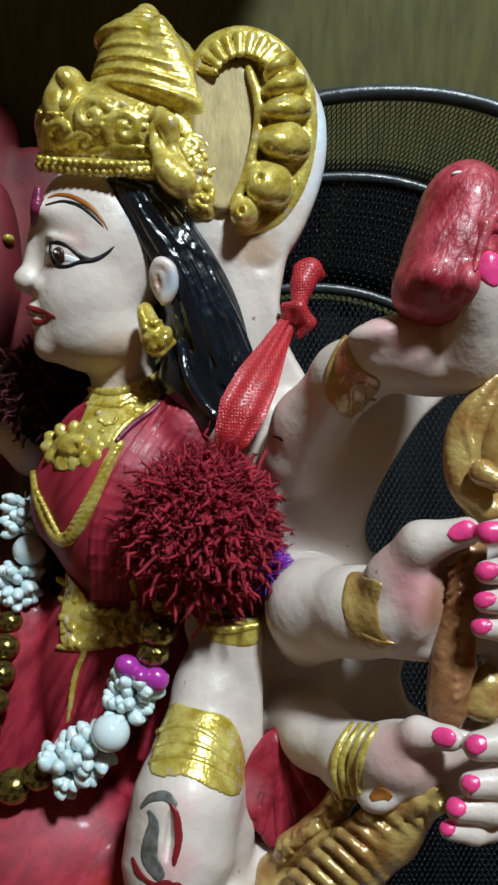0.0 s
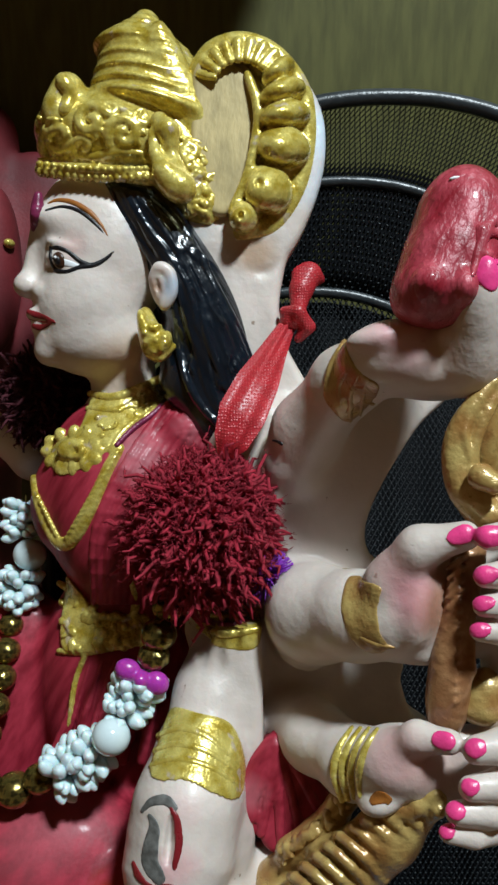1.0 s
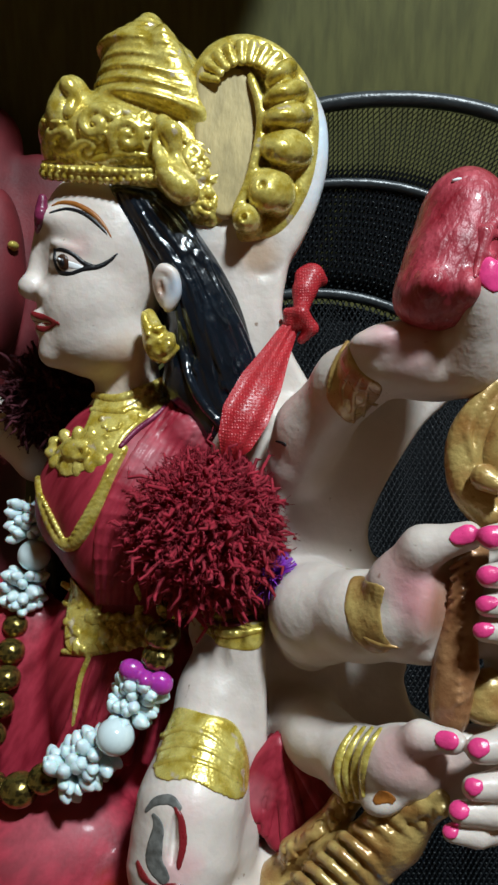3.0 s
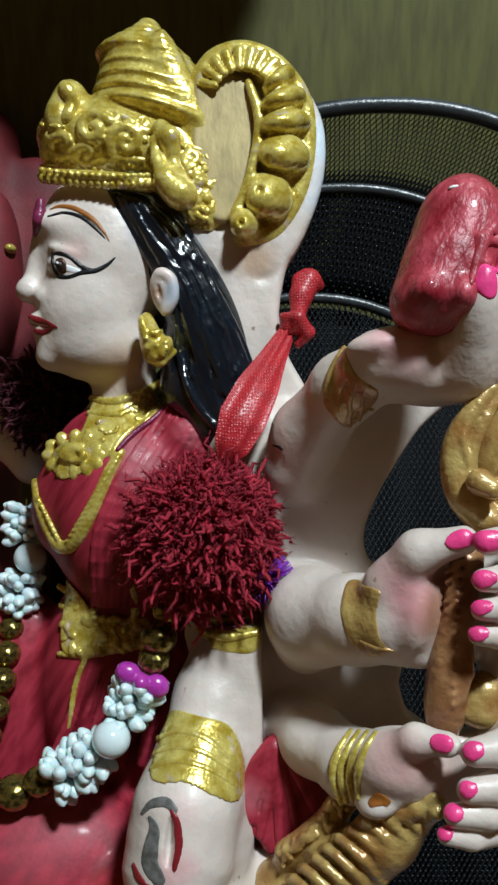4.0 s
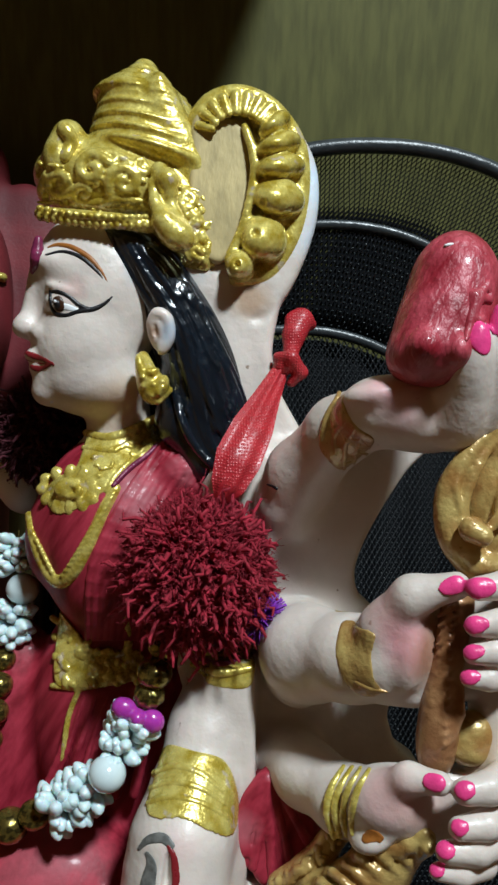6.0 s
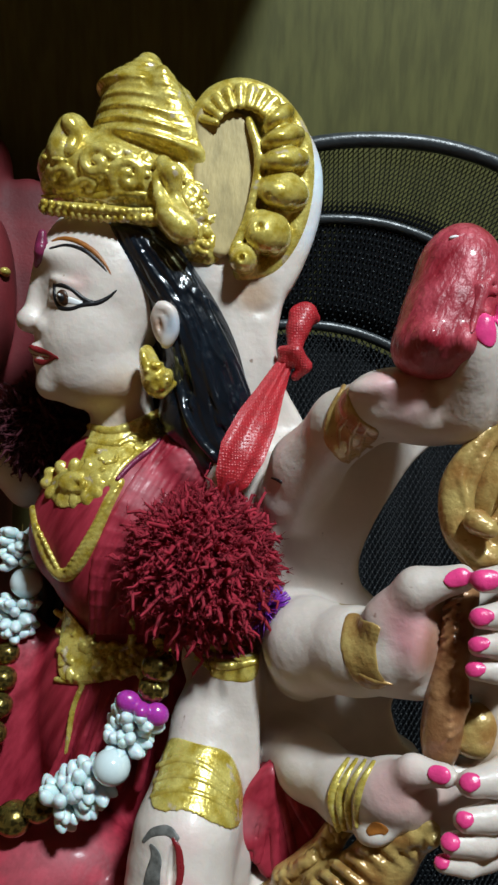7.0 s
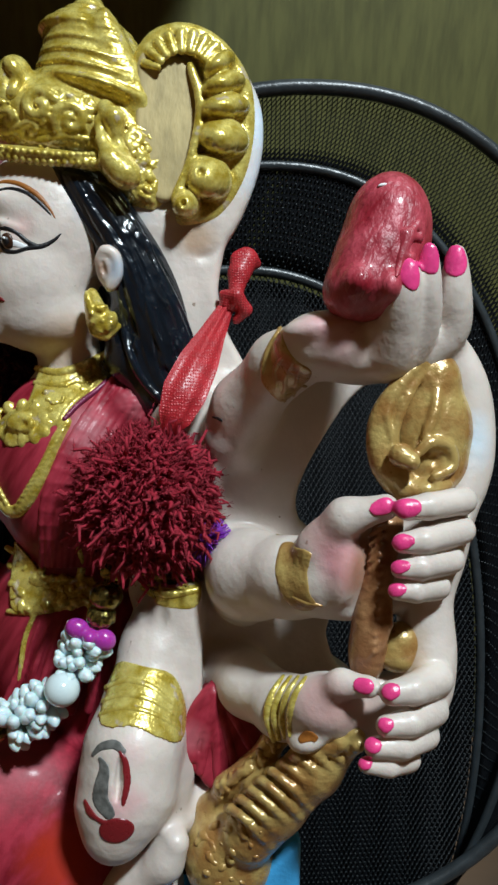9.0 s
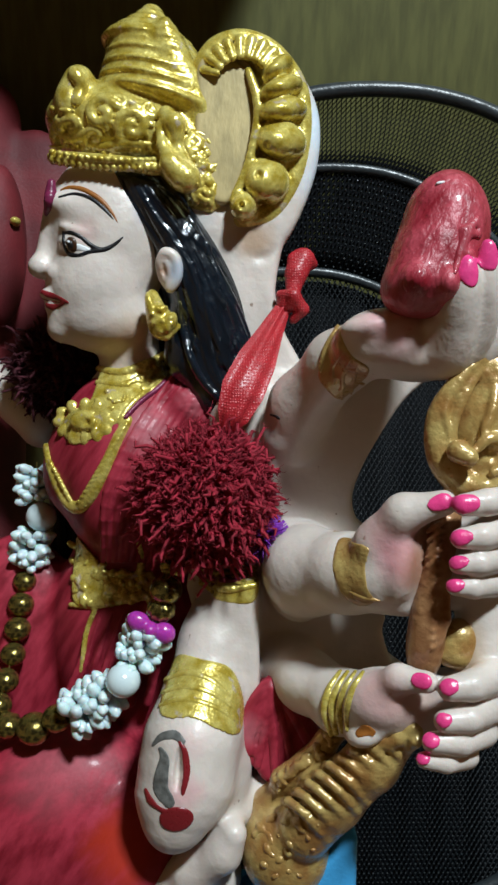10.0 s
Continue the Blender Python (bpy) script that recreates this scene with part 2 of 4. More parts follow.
    def grid(self, lo, hi):
        n = np.ceil((hi - lo) / self.step).astype(int) + 2
        G = np.full(n, 4.0, np.float32)
        for a, b, f, k in self.jobs:
            i = np.clip(np.floor((a - lo) / self.step).astype(int), 0, n)
            j = np.clip(np.ceil((b - lo) / self.step).astype(int) + 1, 0, n)
            if (j <= i).any():
                continue
            ax = [lo[c] + self.step * np.arange(i[c], j[c]) for c in range(3)]
            v = f(np.stack(np.meshgrid(*ax, indexing="ij"), -1)).astype(np.float32)
            s = G[i[0]:j[0], i[1]:j[1], i[2]:j[2]]
            if k < 0:
                s[...] = np.maximum(s, -v)
            elif k > 0:
                h = np.maximum(k - np.abs(s - v), 0) / k
                s[...] = np.minimum(s, v) - h * h * k / 4
            else:
                s[...] = np.minimum(s, v)
        return G

    def mesh(self, over=None, swell=0.25, relax=3):
        """Vertices (millimetres) and quads. over: keep only a skin, swell thick, over that other form, inside this one."""
        lo = np.min([j[0] for j in self.jobs], 0)
        hi = np.max([j[1] for j in self.jobs], 0)
        G = self.grid(lo, hi)
        if over is not None:
            o = Clay(self.step)
            o.jobs = over.jobs
            G = np.maximum(G, o.grid(lo, hi) - swell)
        n = np.array(G.shape)
        neg = G < 0
        cells = np.zeros(n - 1, np.int8)
        for c in np.ndindex(2, 2, 2):
            cells += neg[c[0]:n[0] - 1 + c[0], c[1]:n[1] - 1 + c[1], c[2]:n[2] - 1 + c[2]]
        I = np.argwhere((cells > 0) & (cells < 8))
        num = np.full(n - 1, -1, np.int64)
        num[tuple(I.T)] = np.arange(len(I))
        acc, cnt = np.zeros((len(I), 3)), np.zeros(len(I))
        for axis in range(3):
            u = np.eye(3, dtype=int)[axis]
            for c in np.ndindex(2, 2):
                o = np.insert(np.array(c), axis, 0)
                A, B = I + o, I + o + u
                ga, gb = G[tuple(A.T)], G[tuple(B.T)]
                x = (ga < 0) != (gb < 0)
                t = np.where(x, ga / np.where(x, ga - gb, 1), 0)
                acc += np.where(x[:, None], A + t[:, None] * u, 0)
                cnt += x
        V = lo + self.step * acc / cnt[:, None]
        Q = []
        for axis in range(3):
            u = np.eye(3, dtype=int)[axis]
            b, c = np.eye(3, dtype=int)[(axis + 1) % 3], np.eye(3, dtype=int)[(axis + 2) % 3]
            a0 = neg[tuple(slice(1, n[d] - 1 - u[d]) if d != axis else slice(0, n[d] - 1) for d in range(3))]
            a1 = neg[tuple(slice(1, n[d] - 1) if d != axis else slice(1, n[d]) for d in range(3))]
            E = np.argwhere(a0 != a1)
            E = E + 1 - u
            flip = neg[tuple(E.T)]
            q = np.stack([num[tuple((E - b - c).T)], num[tuple((E - c).T)], num[tuple(E.T)], num[tuple((E - b).T)]], 1)
            q[~flip] = q[~flip][:, ::-1]
            Q.append(q)
        Q = np.concatenate(Q)
        for _ in range(relax):
            S, C = np.zeros_like(V), np.zeros(len(V))
            for i in range(4):
                for j in (i - 1, (i + 1) % 4):
                    C += np.bincount(Q[:, i], minlength=len(V))
                    for c in range(3):
                        S[:, c] += np.bincount(Q[:, i], V[Q[:, j], c], len(V))
            V = 0.45 * V + 0.55 * S / np.maximum(C, 1)[:, None]
        return V, Q


class Figure:
    """Collects skinned forms into one mesh with a paint for each."""

    def __init__(self):
        self.V, self.Q, self.ids, self.mats, self.count = [], [], [], [], 0

    def add(self, clay, mat, over=None, swell=0.25):
        V, Q = clay.mesh(over, swell, 3 if over is None else 7)
        if mat not in self.mats:
            self.mats.append(mat)
        self.V.append(V), self.Q.append(Q + self.count), self.ids.append(np.full(len(Q), self.mats.index(mat)))
        self.count += len(V)

    def done(self, name):
        V = np.concatenate(self.V) / 1000
        M = np.array(ELEV)
        W = V @ M[:3, :3].T + M[:3, 3]
        return link_mesh(name, W.tolist(), np.concatenate(self.Q).tolist(), self.mats, np.concatenate(self.ids).astype(np.int32))


# ---- room ----
WALL_Y = 0.43
SHADE_LEDGE_X = 0.038
tagged(box("wall_north", (-1.6, WALL_Y, -0.8), (1.6, WALL_Y + 0.1, 1.9), OLIVE), "olive green painted wall with vertical brush streaks", "wall", kind="structure")
tagged(box("wall_south", (-1.6, -2.1, -0.8), (1.6, -2.0, 1.9), PLAIN), "plain unseen room wall, tinted to bounce warm fill", "wall", kind="structure")
tagged(box("wall_west", (-1.7, -2.0, -0.8), (-1.6, WALL_Y, 1.9), PLAIN), "plain unseen room wall, tinted to bounce warm fill", "wall", kind="structure")
tagged(box("wall_east", (1.6, -2.0, -0.8), (1.7, WALL_Y, 1.9), PLAIN), "plain unseen room wall, tinted to bounce warm fill", "wall", kind="structure")
tagged(box("ceiling", (-1.7, -2.1, 1.9), (1.7, WALL_Y + 0.1, 2.0), PLAIN), "plain unseen ceiling, tinted to bounce warm fill", "ceiling", kind="structure")
tagged(box("floor", (-1.7, -2.1, -0.85), (1.7, WALL_Y + 0.1, -0.8), TABLE), "dark floor", "floor", kind="structure")

# Ledge out of view, added to cast the shade on the upper-left wall.
tagged(box("added_shade_ledge", (-1.6, WALL_Y - 0.13, 0.56), (SHADE_LEDGE_X, WALL_Y, 0.62), OLIVE), "unseen olive ledge added above the figurine to shade the wall's left", "wall", kind="structure")

table = tagged(new("table"), "dark wooden table that the figurine stands on", "table")
box("tabletop", (-0.7, -0.25, -0.03), (0.7, WALL_Y - 0.005, 0.0), TABLE, table, 0.004)
for tx in (-0.65, 0.6):
    for ty in (-0.2, 0.36):
        box("leg", (tx, ty, -0.8), (tx + 0.05, ty + 0.05, -0.03), TABLE, table, 0.003)

# ---- the goddess figurine: one mesh ----
fig = Figure()

skin = Clay(0.7)
# head, jaw, nose, chin, neck
skin.egg((186, 430, 273), 126, 150, 19, k=2)
skin.egg((160, 545, 271), 100, 100, 16, k=5)
skin.egg((150, 520, 266), 70, 75, 11, k=5)
skin.egg((176, 602, 271), 92, 56, 14, k=5)
skin.cone((92, 600, 267), 26, (86, 614, 267), 24, k=4)
skin.cone((75, 400, 268), 16, (52, 488, 266), 17, k=4)
skin.egg((47, 497, 265), 23, 22, 4.5, k=2)
skin.egg((72, 507, 261), 14, 14, 2.5, k=2)
skin.egg((68, 552, 265), 22, 13, 5, roll=-15, k=1.5)
skin.egg((74, 572, 266), 18, 12, 5, roll=10, k=1.5)
skin.egg((116, 452, 258.5), 36, 20, 4.0, roll=-8, k=1.5)
skin.egg((124, 432, 258.5), 44, 13, 4.2, roll=-18, k=1.0)
skin.egg((115, 390, 262), 64, 24, 6.5, roll=-20, k=4)
skin.cone((215, 600, 276), 52, (225, 720, 280), 62, k=4)
skin.egg((225, 740, 284), 90, 50, 16, k=5)
# ear
skin.egg((289, 500, 258), 23, 42, 5, roll=12, k=1)
skin.curve([(270, 488, 256, 7), (282, 464, 254, 8), (302, 476, 254, 9), (306, 508, 254, 9), (292, 534, 255, 10)], k=1)
# halo plate and back slab
skin.plate(rounded([(345, 120), (420, 70), (490, 75), (545, 140), (575, 210), (574, 300), (545, 390), (508, 455), (465, 482), (430, 470), (340, 400)]), 262, 272, 3, k=2)
skin.plate(rounded([(330, 380), (400, 405), (440, 470), (470, 485), (505, 458), (494, 545), (512, 620), (548, 690), (540, 740), (470, 800), (380, 640)]), 262, 282, 3, k=2)
# body core behind the arms
skin.plate([(380, 700), (540, 700), (560, 900), (520, 1300), (420, 1420), (330, 1100)], 256, 290, 8, k=4)
# upper raised arm
skin.chain([(525, 810, 250, 62), (548, 752, 244, 62), (615, 668, 228, 60), (680, 632, 216, 62)], k=4)
skin.plate(rounded([(490, 760), (600, 690), (700, 690), (790, 690), (735, 748), (682, 830), (652, 890), (641, 935), (650, 970), (674, 994), (640, 1020), (500, 1020)]), 246, 264, 2.0, k=4)
# palm holding the bud
skin.egg((730, 622, 211), 125, 64, 11.5, roll=5, k=5)
skin.egg((690, 590, 204), 72, 24, 6, roll=8, k=4)
skin.egg((800, 652, 211), 85, 46, 11, roll=12, k=5)
skin.egg((796, 585, 201), 16, 22, 4, k=2)
skin.curve([(826, 650, 204, 46), (846, 590, 198, 37), (856, 525, 193, 30), (866, 462, 190, 15)], k=2.5)
skin.curve([(856, 650, 206, 42), (896, 580, 199, 31), (903, 505, 194, 27), (908, 428, 191, 14)], k=1.2)
skin.curve([(886, 650, 208, 42), (950, 590, 204, 36), (958, 515, 200, 32), (962, 436, 198, 17)], k=1.2)
skin.curve([(930, 620, 212, 40), (980, 720, 213, 42), (995, 840, 210, 38), (975, 940, 206, 32)], k=4)
# middle arm and fist
skin.plate(rounded([(482, 1005), (560, 995), (600, 1080), (560, 1165), (500, 1150), (478, 1080)]), 236, 262, 6, k=5)
skin.chain([(560, 1080, 250, 80), (560, 1080, 234, 84), (640, 1084, 218, 76), (690, 1084, 211, 76)], k=4)
skin.egg((726, 1058, 207), 72, 104, 9, roll=-4, k=4)
skin.plate(rounded([(700, 1000), (760, 952), (900, 935), (945, 1000), (930, 1110), (860, 1150), (740, 1165), (690, 1100)]), 203, 214, 3, k=3)
skin.egg((738, 1075, 200), 26, 62, 4.5, roll=-6, k=3)
skin.chain([(690, 1020, 205, 40), (745, 962, 199, 34), (826, 942, 194.5, 27)], k=4)
skin.chain([(985, 930, 197, 29), (915, 940, 191, 28), (866, 945, 190, 23)], k=0.8)
skin.chain([(982, 990, 198, 30), (905, 1010, 190, 27), (862, 1014, 190, 22)], k=0.8)
skin.chain([(962, 1050, 198, 29), (900, 1064, 190, 26), (858, 1067, 190, 20)], k=0.8)
skin.chain([(935, 1105, 198, 28), (890, 1113, 191, 24), (852, 1112, 191, 19)], k=0.8)
skin.curve([(970, 945, 206, 28), (945, 1040, 207, 34), (912, 1130, 208, 40), (915, 1240, 206, 48), (910, 1340, 204, 44)], k=4)
# plate between middle and lower arm
skin.plate(rounded([(470, 1080), (690, 1140), (703, 1190), (722, 1245), (764, 1282), (700, 1300), (560, 1300), (500, 1320), (440, 1300)]), 250, 266, 2.0, k=4)
# lower arm and fist
skin.chain([(510, 1250, 256, 60), (560, 1300, 236, 58), (630, 1345, 220, 60), (680, 1342, 212, 58)], k=4)
skin.egg((715, 1342, 207), 82, 62, 9, roll=-4, k=4)
skin.plate(rounded([(660, 1320), (720, 1290), (860, 1282), (925, 1300), (915, 1430), (830, 1462), (785, 1410), (700, 1400)]), 202, 212, 3, k=3)
skin.chain([(690, 1325, 205, 30), (740, 1300, 199, 27), (798, 1308, 194, 23)], k=3)
skin.egg((672, 1408, 208), 40, 26, 7, roll=15, k=3)
skin.chain([(935, 1295, 198, 38), (890, 1316, 191, 32), (845, 1322, 190, 26)], k=0.8)
skin.chain([(930, 1360, 198, 34), (885, 1384, 191, 29), (835, 1390, 190, 23)], k=0.8)
skin.chain([(915, 1412, 198, 31), (870, 1434, 192, 27), (810, 1433, 191, 22)], k=0.8)
skin.chain([(880, 1460, 198, 28), (840, 1474, 193, 23), (795, 1470, 192, 18)], k=0.8)
# front arm and hand that hangs down
skin.chain([(425, 1060, 262, 55), (405, 1140, 254, 58), (378, 1220, 246, 64), (352, 1330, 238, 72)], k=5)
skin.plate([(385, 1090), (464, 1090), (466, 1300), (440, 1335), (380, 1350), (330, 1290)], 237, 256, 3, k=2)
skin.chain([(352, 1340, 236, 76), (330, 1420, 230, 88), (318, 1500, 228, 90), (302, 1545, 226, 76), (292, 1592, 224, 50)], k=5)
skin.chain([(375, 1400, 236, 52), (395, 1470, 238, 48), (400, 1560, 236, 46)], k=5)
skin.egg((430, 1535, 244), 90, 42, 10, roll=20, k=4)
# seated leg and foot low down
skin.egg((320, 1722, 240), 120, 80, 12, roll=30, k=6)
skin.chain([(330, 1690, 232, 40), (392, 1650, 228, 34), (414, 1612, 226, 26)], k=4)
# far arm of the other side
skin.chain([(60, 800, 312, 45), (20, 760, 316, 40), (-60, 690, 318, 34)], k=4)
slit = Clay(0.7)
slit.egg((298, 1482, 212), 10, 54, 5, roll=-4)
slit.egg((279, 500, 252.5), 6, 20, 2.5, roll=8)
skin.carve(slit)
fig.add(skin, SKIN)


def front(base, a, b, d0=178.0, d1=330.0):
    """Range at which the line of sight of (a, b) meets a form, or None."""
    d = np.arange(d0, d1, 0.5)
    X = np.stack([(a - 441) * d / F, (784 - b) * d / F, -d], -1)
    G = np.full(len(d), 4.0)
    for lo, hi, f, k in base.jobs:
        i = np.flatnonzero(((X >= lo) & (X <= hi)).all(-1))
        if not len(i):
            continue
        v, g = f(X[i]), G[i]
        if k < 0:
            G[i] = np.maximum(g, -v)
        elif k > 0:
            h = np.maximum(k - np.abs(g - v), 0) / k
            G[i] = np.minimum(g, v) - h * h * k / 4
        else:
            G[i] = np.minimum(g, v)
    i = np.flatnonzero(G < 0)
    if not len(i):
        return None
    i = i[0]
    return d[i] if i == 0 else d[i - 1] + 0.5 * G[i - 1] / (G[i - 1] - G[i])


def lay(clay, base, pts, sink=0.5, k=0.4, n=5):
    """A bead of relief along a smooth line (a, b, radius) on the front of a form, sunk by a share of its radius."""
    P = np.array(pts, float)
    P = np.vstack([2 * P[0] - P[1], P, 2 * P[-1] - P[-2]])
    line = []
    for p0, p1, p2, p3 in zip(P, P[1:], P[2:], P[3:]):
        for i in range(n):
            t = i / n
            line.append(0.5 * (2 * p1 + (p2 - p0) * t + (2 * p0 - 5 * p1 + 4 * p2 - p3) * t ** 2 + (3 * p1 - p0 - 3 * p2 + p3) * t ** 3))
    line.append(P[-2])
    deep = [front(base, a, b) for a, b, r in line]
    known = [x for x in deep if x is not None]
    if not known:
        return
    last = known[0]
    out = []
    for (a, b, r), x in zip(line, deep):
        last = last if x is None else min(x, last + 3)
        out.append((a, b, last + max(r, 1) * last / F * sink, max(r, 1)))
    clay.chain(out, k)


def dot(clay, base, a, b, rx, ry, rz, roll=0.0, k=0.4, sink=0.4):
    """An oval boss on the front of a form."""
    d = front(base, a, b)
    if d is not None:
        clay.egg((a, b, d + rz * sink), rx, ry, rz, roll, k)


rs = random.Random(4)

# red blouse, sari, skirt
red = Clay(0.7)
red.egg((225, 880, 280), 150, 190, 26, roll=8, k=4)
red.egg((128, 875, 282), 70, 95, 17, roll=-10, k=4)
red.egg((235, 900, 276), 110, 150, 14, roll=8, k=6)
red.egg((335, 760, 270), 66, 50, 8, roll=-35, k=6)
red.egg((225, 1210, 288), 150, 230, 24, roll=4, k=8)
for i in range(6):
    red.curve([(150 + 26 * i, 1150, 270 - i, 7), (130 + 28 * i, 1240, 266 - i, 9), (90 + 32 * i, 1340, 265 - i, 10)], k=0.9)
red.egg((70, 1590, 262), 240, 210, 24, roll=25, k=6)
red.egg((10, 1230, 294), 130, 220, 16, k=6)
red.egg((220, 1700, 252), 120, 210, 22, roll=-10, k=6)
for i in range(5):
    red.curve([(20 - 8 * i, 1120 + 30 * i, 282, 12), (-20 - 6 * i, 1230 + 26 * i, 276, 13), (-60, 1330 + 22 * i, 272, 13)], k=1.0)
red.plate(rounded([(487, 1285), (540, 1330), (585, 1390), (578, 1432), (550, 1446), (540, 1462), (512, 1470), (496, 1490), (470, 1478), (455, 1455), (432, 1450), (422, 1400), (432, 1360)]), 236, 252, 2, k=3)
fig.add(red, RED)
pleats = Clay(0.5)
for i in range(9):
    t = i / 8
    j = rs.uniform(-4, 4)
    lay(pleats, red, [(302 + 78 * t, 700 + 52 * t, 5), (232 + 92 * t + j, 800 + 40 * t, 8), (172 + 108 * t + j, 925 + 16 * t, 8), (165 + 90 * t, 1060, 6)], sink=0.45, k=0.5)
for i in range(5):
    t = i / 4
    lay(pleats, red, [(398 - 30 * t, 726 + 30 * t, 3), (340 - 40 * t, 722 + 44 * t, 6), (270 - 30 * t, 770 + 50 * t, 5)], sink=0.4, k=0.4)
for x, y in ((436, 1442), (462, 1468), (496, 1482), (530, 1460), (566, 1430)):
    lay(pleats, red, [(489, 1300, 3), ((489 + x) / 2 + 2, (1300 + y) / 2, 8), (x, y, 10)], sink=0.5, k=0.8)
lay(pleats, red, [(486, 1296, 8), (452, 1352, 15), (436, 1400, 14), (446, 1440, 11)], sink=0.5, k=1.5)
lay(pleats, red, [(487, 1290, 5), (489, 1350, 7), (492, 1420, 7), (496, 1478, 5)], sink=0.5, k=1.0)
for i in range(4):
    lay(pleats, red, [(160 + 22 * i, 1165, 4), (140 + 20 * i, 1230, 7), (112 + 22 * i, 1310, 6)], sink=0.4, k=0.5)
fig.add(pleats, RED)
body = Clay(0.7)
body.jobs = red.jobs + skin.jobs

# hair
scalp = Clay(0.6)
scalp.curve([(200, 322, 262, 14), (250, 364, 264, 38), (312, 450, 267, 50), (364, 560, 270, 64), (408, 680, 270, 54), (458, 800, 264, 28)], k=4, n=7)
scalp.chain([(318, 600, 268, 36), (336, 668, 268, 48), (388, 742, 267, 42), (440, 800, 263, 24)], k=4)
fig.add(scalp, HAIR)
hair = Clay(0.42)
rh = random.Random(8)
LEFT = [(188, 316), (232, 396), (300, 505), (316, 610), (345, 700), (446, 806)]
RIGHT = [(282, 342), (322, 388), (370, 466), (428, 585), (458, 690), (474, 800)]
for i in range(25):
    t = i / 24
    w = rh.uniform(0, 6.3)
    pts = []
    for j, (p, q) in enumerate(zip(LEFT, RIGHT)):
        u = min(1, max(0, t + 0.045 * math.sin(w + 2.1 * j)))
        pts.append((p[0] + (q[0] - p[0]) * u, p[1] + (q[1] - p[1]) * u, (3, 6, 7.5, 8.5, 7, 3)[j] * rh.uniform(0.7, 1.2)))
    lay(hair, scalp, pts, sink=rh.uniform(-0.6, 0.4), k=0.15, n=6)
for i in range(44):
    t, j = rh.random(), rh.randrange(1, 4)
    p, q = [(a[0] + (b[0] - a[0]) * t, a[1] + (b[1] - a[1]) * t) for a, b in ((LEFT[j], RIGHT[j]), (LEFT[j + 1], RIGHT[j + 1]))]
    c = rh.uniform(0.1, 0.6)
    p, q = [(p[0] + (q[0] - p[0]) * u, p[1] + (q[1] - p[1]) * u) for u in (c, c + 0.45)]
    lay(hair, scalp, [(*p, 3), ((p[0] + q[0]) / 2 + rh.uniform(-6, 6), (p[1] + q[1]) / 2, 6), (*q, 2)], sink=-1.0, k=0.15)
fig.add(hair, HAIR)

# crown
gold = Clay(0.5)
for a, b, w, h in ((263, 30, 22, 12), (261, 42, 34, 12), (258, 56, 50, 12), (255, 70, 66, 12), (252, 82, 78, 11), (250, 92, 84, 10), (258, 106, 80, 10), (264, 124, 92, 14), (268, 150, 103, 15), (272, 176, 113, 15), (276, 202, 122, 20)):
    gold.egg((a, b, 277 - 0.012 * (b - 30)), w, h, 4 + 0.155 * w, roll=-5 - 0.05 * (b - 30), k=2.0 if b < 95 else 2.4)
for a, b, w in ((261, 112, 84), (266, 138, 96), (270, 164, 107), (274, 190, 117)):
    gold.egg((a, b, 276), w, 20, 3 + 0.15 * w, roll=-10, k=1.5)
gold.plate(rounded([(290, 44), (328, 108), (368, 190), (392, 262), (345, 262), (305, 180), (272, 84)]), 259, 276, 4, k=4)
gold.chain([(318, 96, 275, 16), (346, 150, 272, 24), (376, 240, 268, 30), (384, 330, 266, 30)], k=5)
gold.egg((226, 254, 275), 166, 82, 22, roll=-13, k=3)
gold.curve([(72, 292, 266, 11), (110, 293, 258, 12), (165, 295, 253.8, 12), (225, 300, 252.8, 12), (272, 307, 253, 12)], k=1.5)
gold.egg((345, 315, 270), 52, 90, 13, roll=14, k=3)
gold.egg((122, 152, 262), 30, 32, 6, roll=10, k=2)
gold.egg((104, 190, 263), 28, 40, 7, k=3)
gold.egg((300, 312, 266), 56, 38, 9, roll=-32, k=3)
gold.egg((360, 366, 267), 36, 38, 9, roll=-20, k=3)
fig.add(gold, GOLD)

crest = Clay(0.4)
for i in range(17):
    t = i / 16
    a = 72 + 200 * t
    for b, rx, ry, rz in ((282, 8, 7, 2.0), (297, 7, 8, 2.0)):
        dot(crest, gold, a, b + 5 * math.sin(3 * t) + 8 * t, rx, ry, rz, k=0.15)
lay(crest, gold, [(68, 272, 3), (150, 275, 3.5), (270, 280, 3)], sink=0.0)
lay(crest, gold, [(68, 290, 2.5), (150, 293, 2.5), (270, 299, 2.5)], sink=0.0)


def scroll(a, b, r, turns, thick, start=0.0, way=1):
    """A rolled leaf in relief."""
    pts = []
    for i in range(9):
        t = i / 8
        ang = start + way * turns * 2 * math.pi * t
        rad = r * (1 - 0.8 * t)
        pts.append((a + rad * math.cos(ang), b + rad * math.sin(ang), thick * (1 - 0.25 * t)))
    lay(crest, gold, pts, sink=0.15, k=0.5, n=3)


scroll(222, 228, 32, 1.3, 10, 2.6)
scroll(163, 206, 30, 1.2, 11, -0.5, -1)
scroll(108, 232, 27, 1.2, 10, 0.5)
scroll(150, 248, 19, 1.0, 8, 2.0)
scroll(340, 262, 18, 1.0, 8, 2.0)
scroll(252, 196, 16, 1.0, 7, 1.0)
scroll(196, 186, 14, 1.0, 7, 4.0)
lay(crest, gold, [(128, 262, 7), (170, 268, 9), (205, 258, 8), (250, 262, 6)], sink=0.2)
lay(crest, gold, [(150, 182, 9), (180, 176, 10), (214, 184, 8), (256, 212, 7)], sink=0.2)
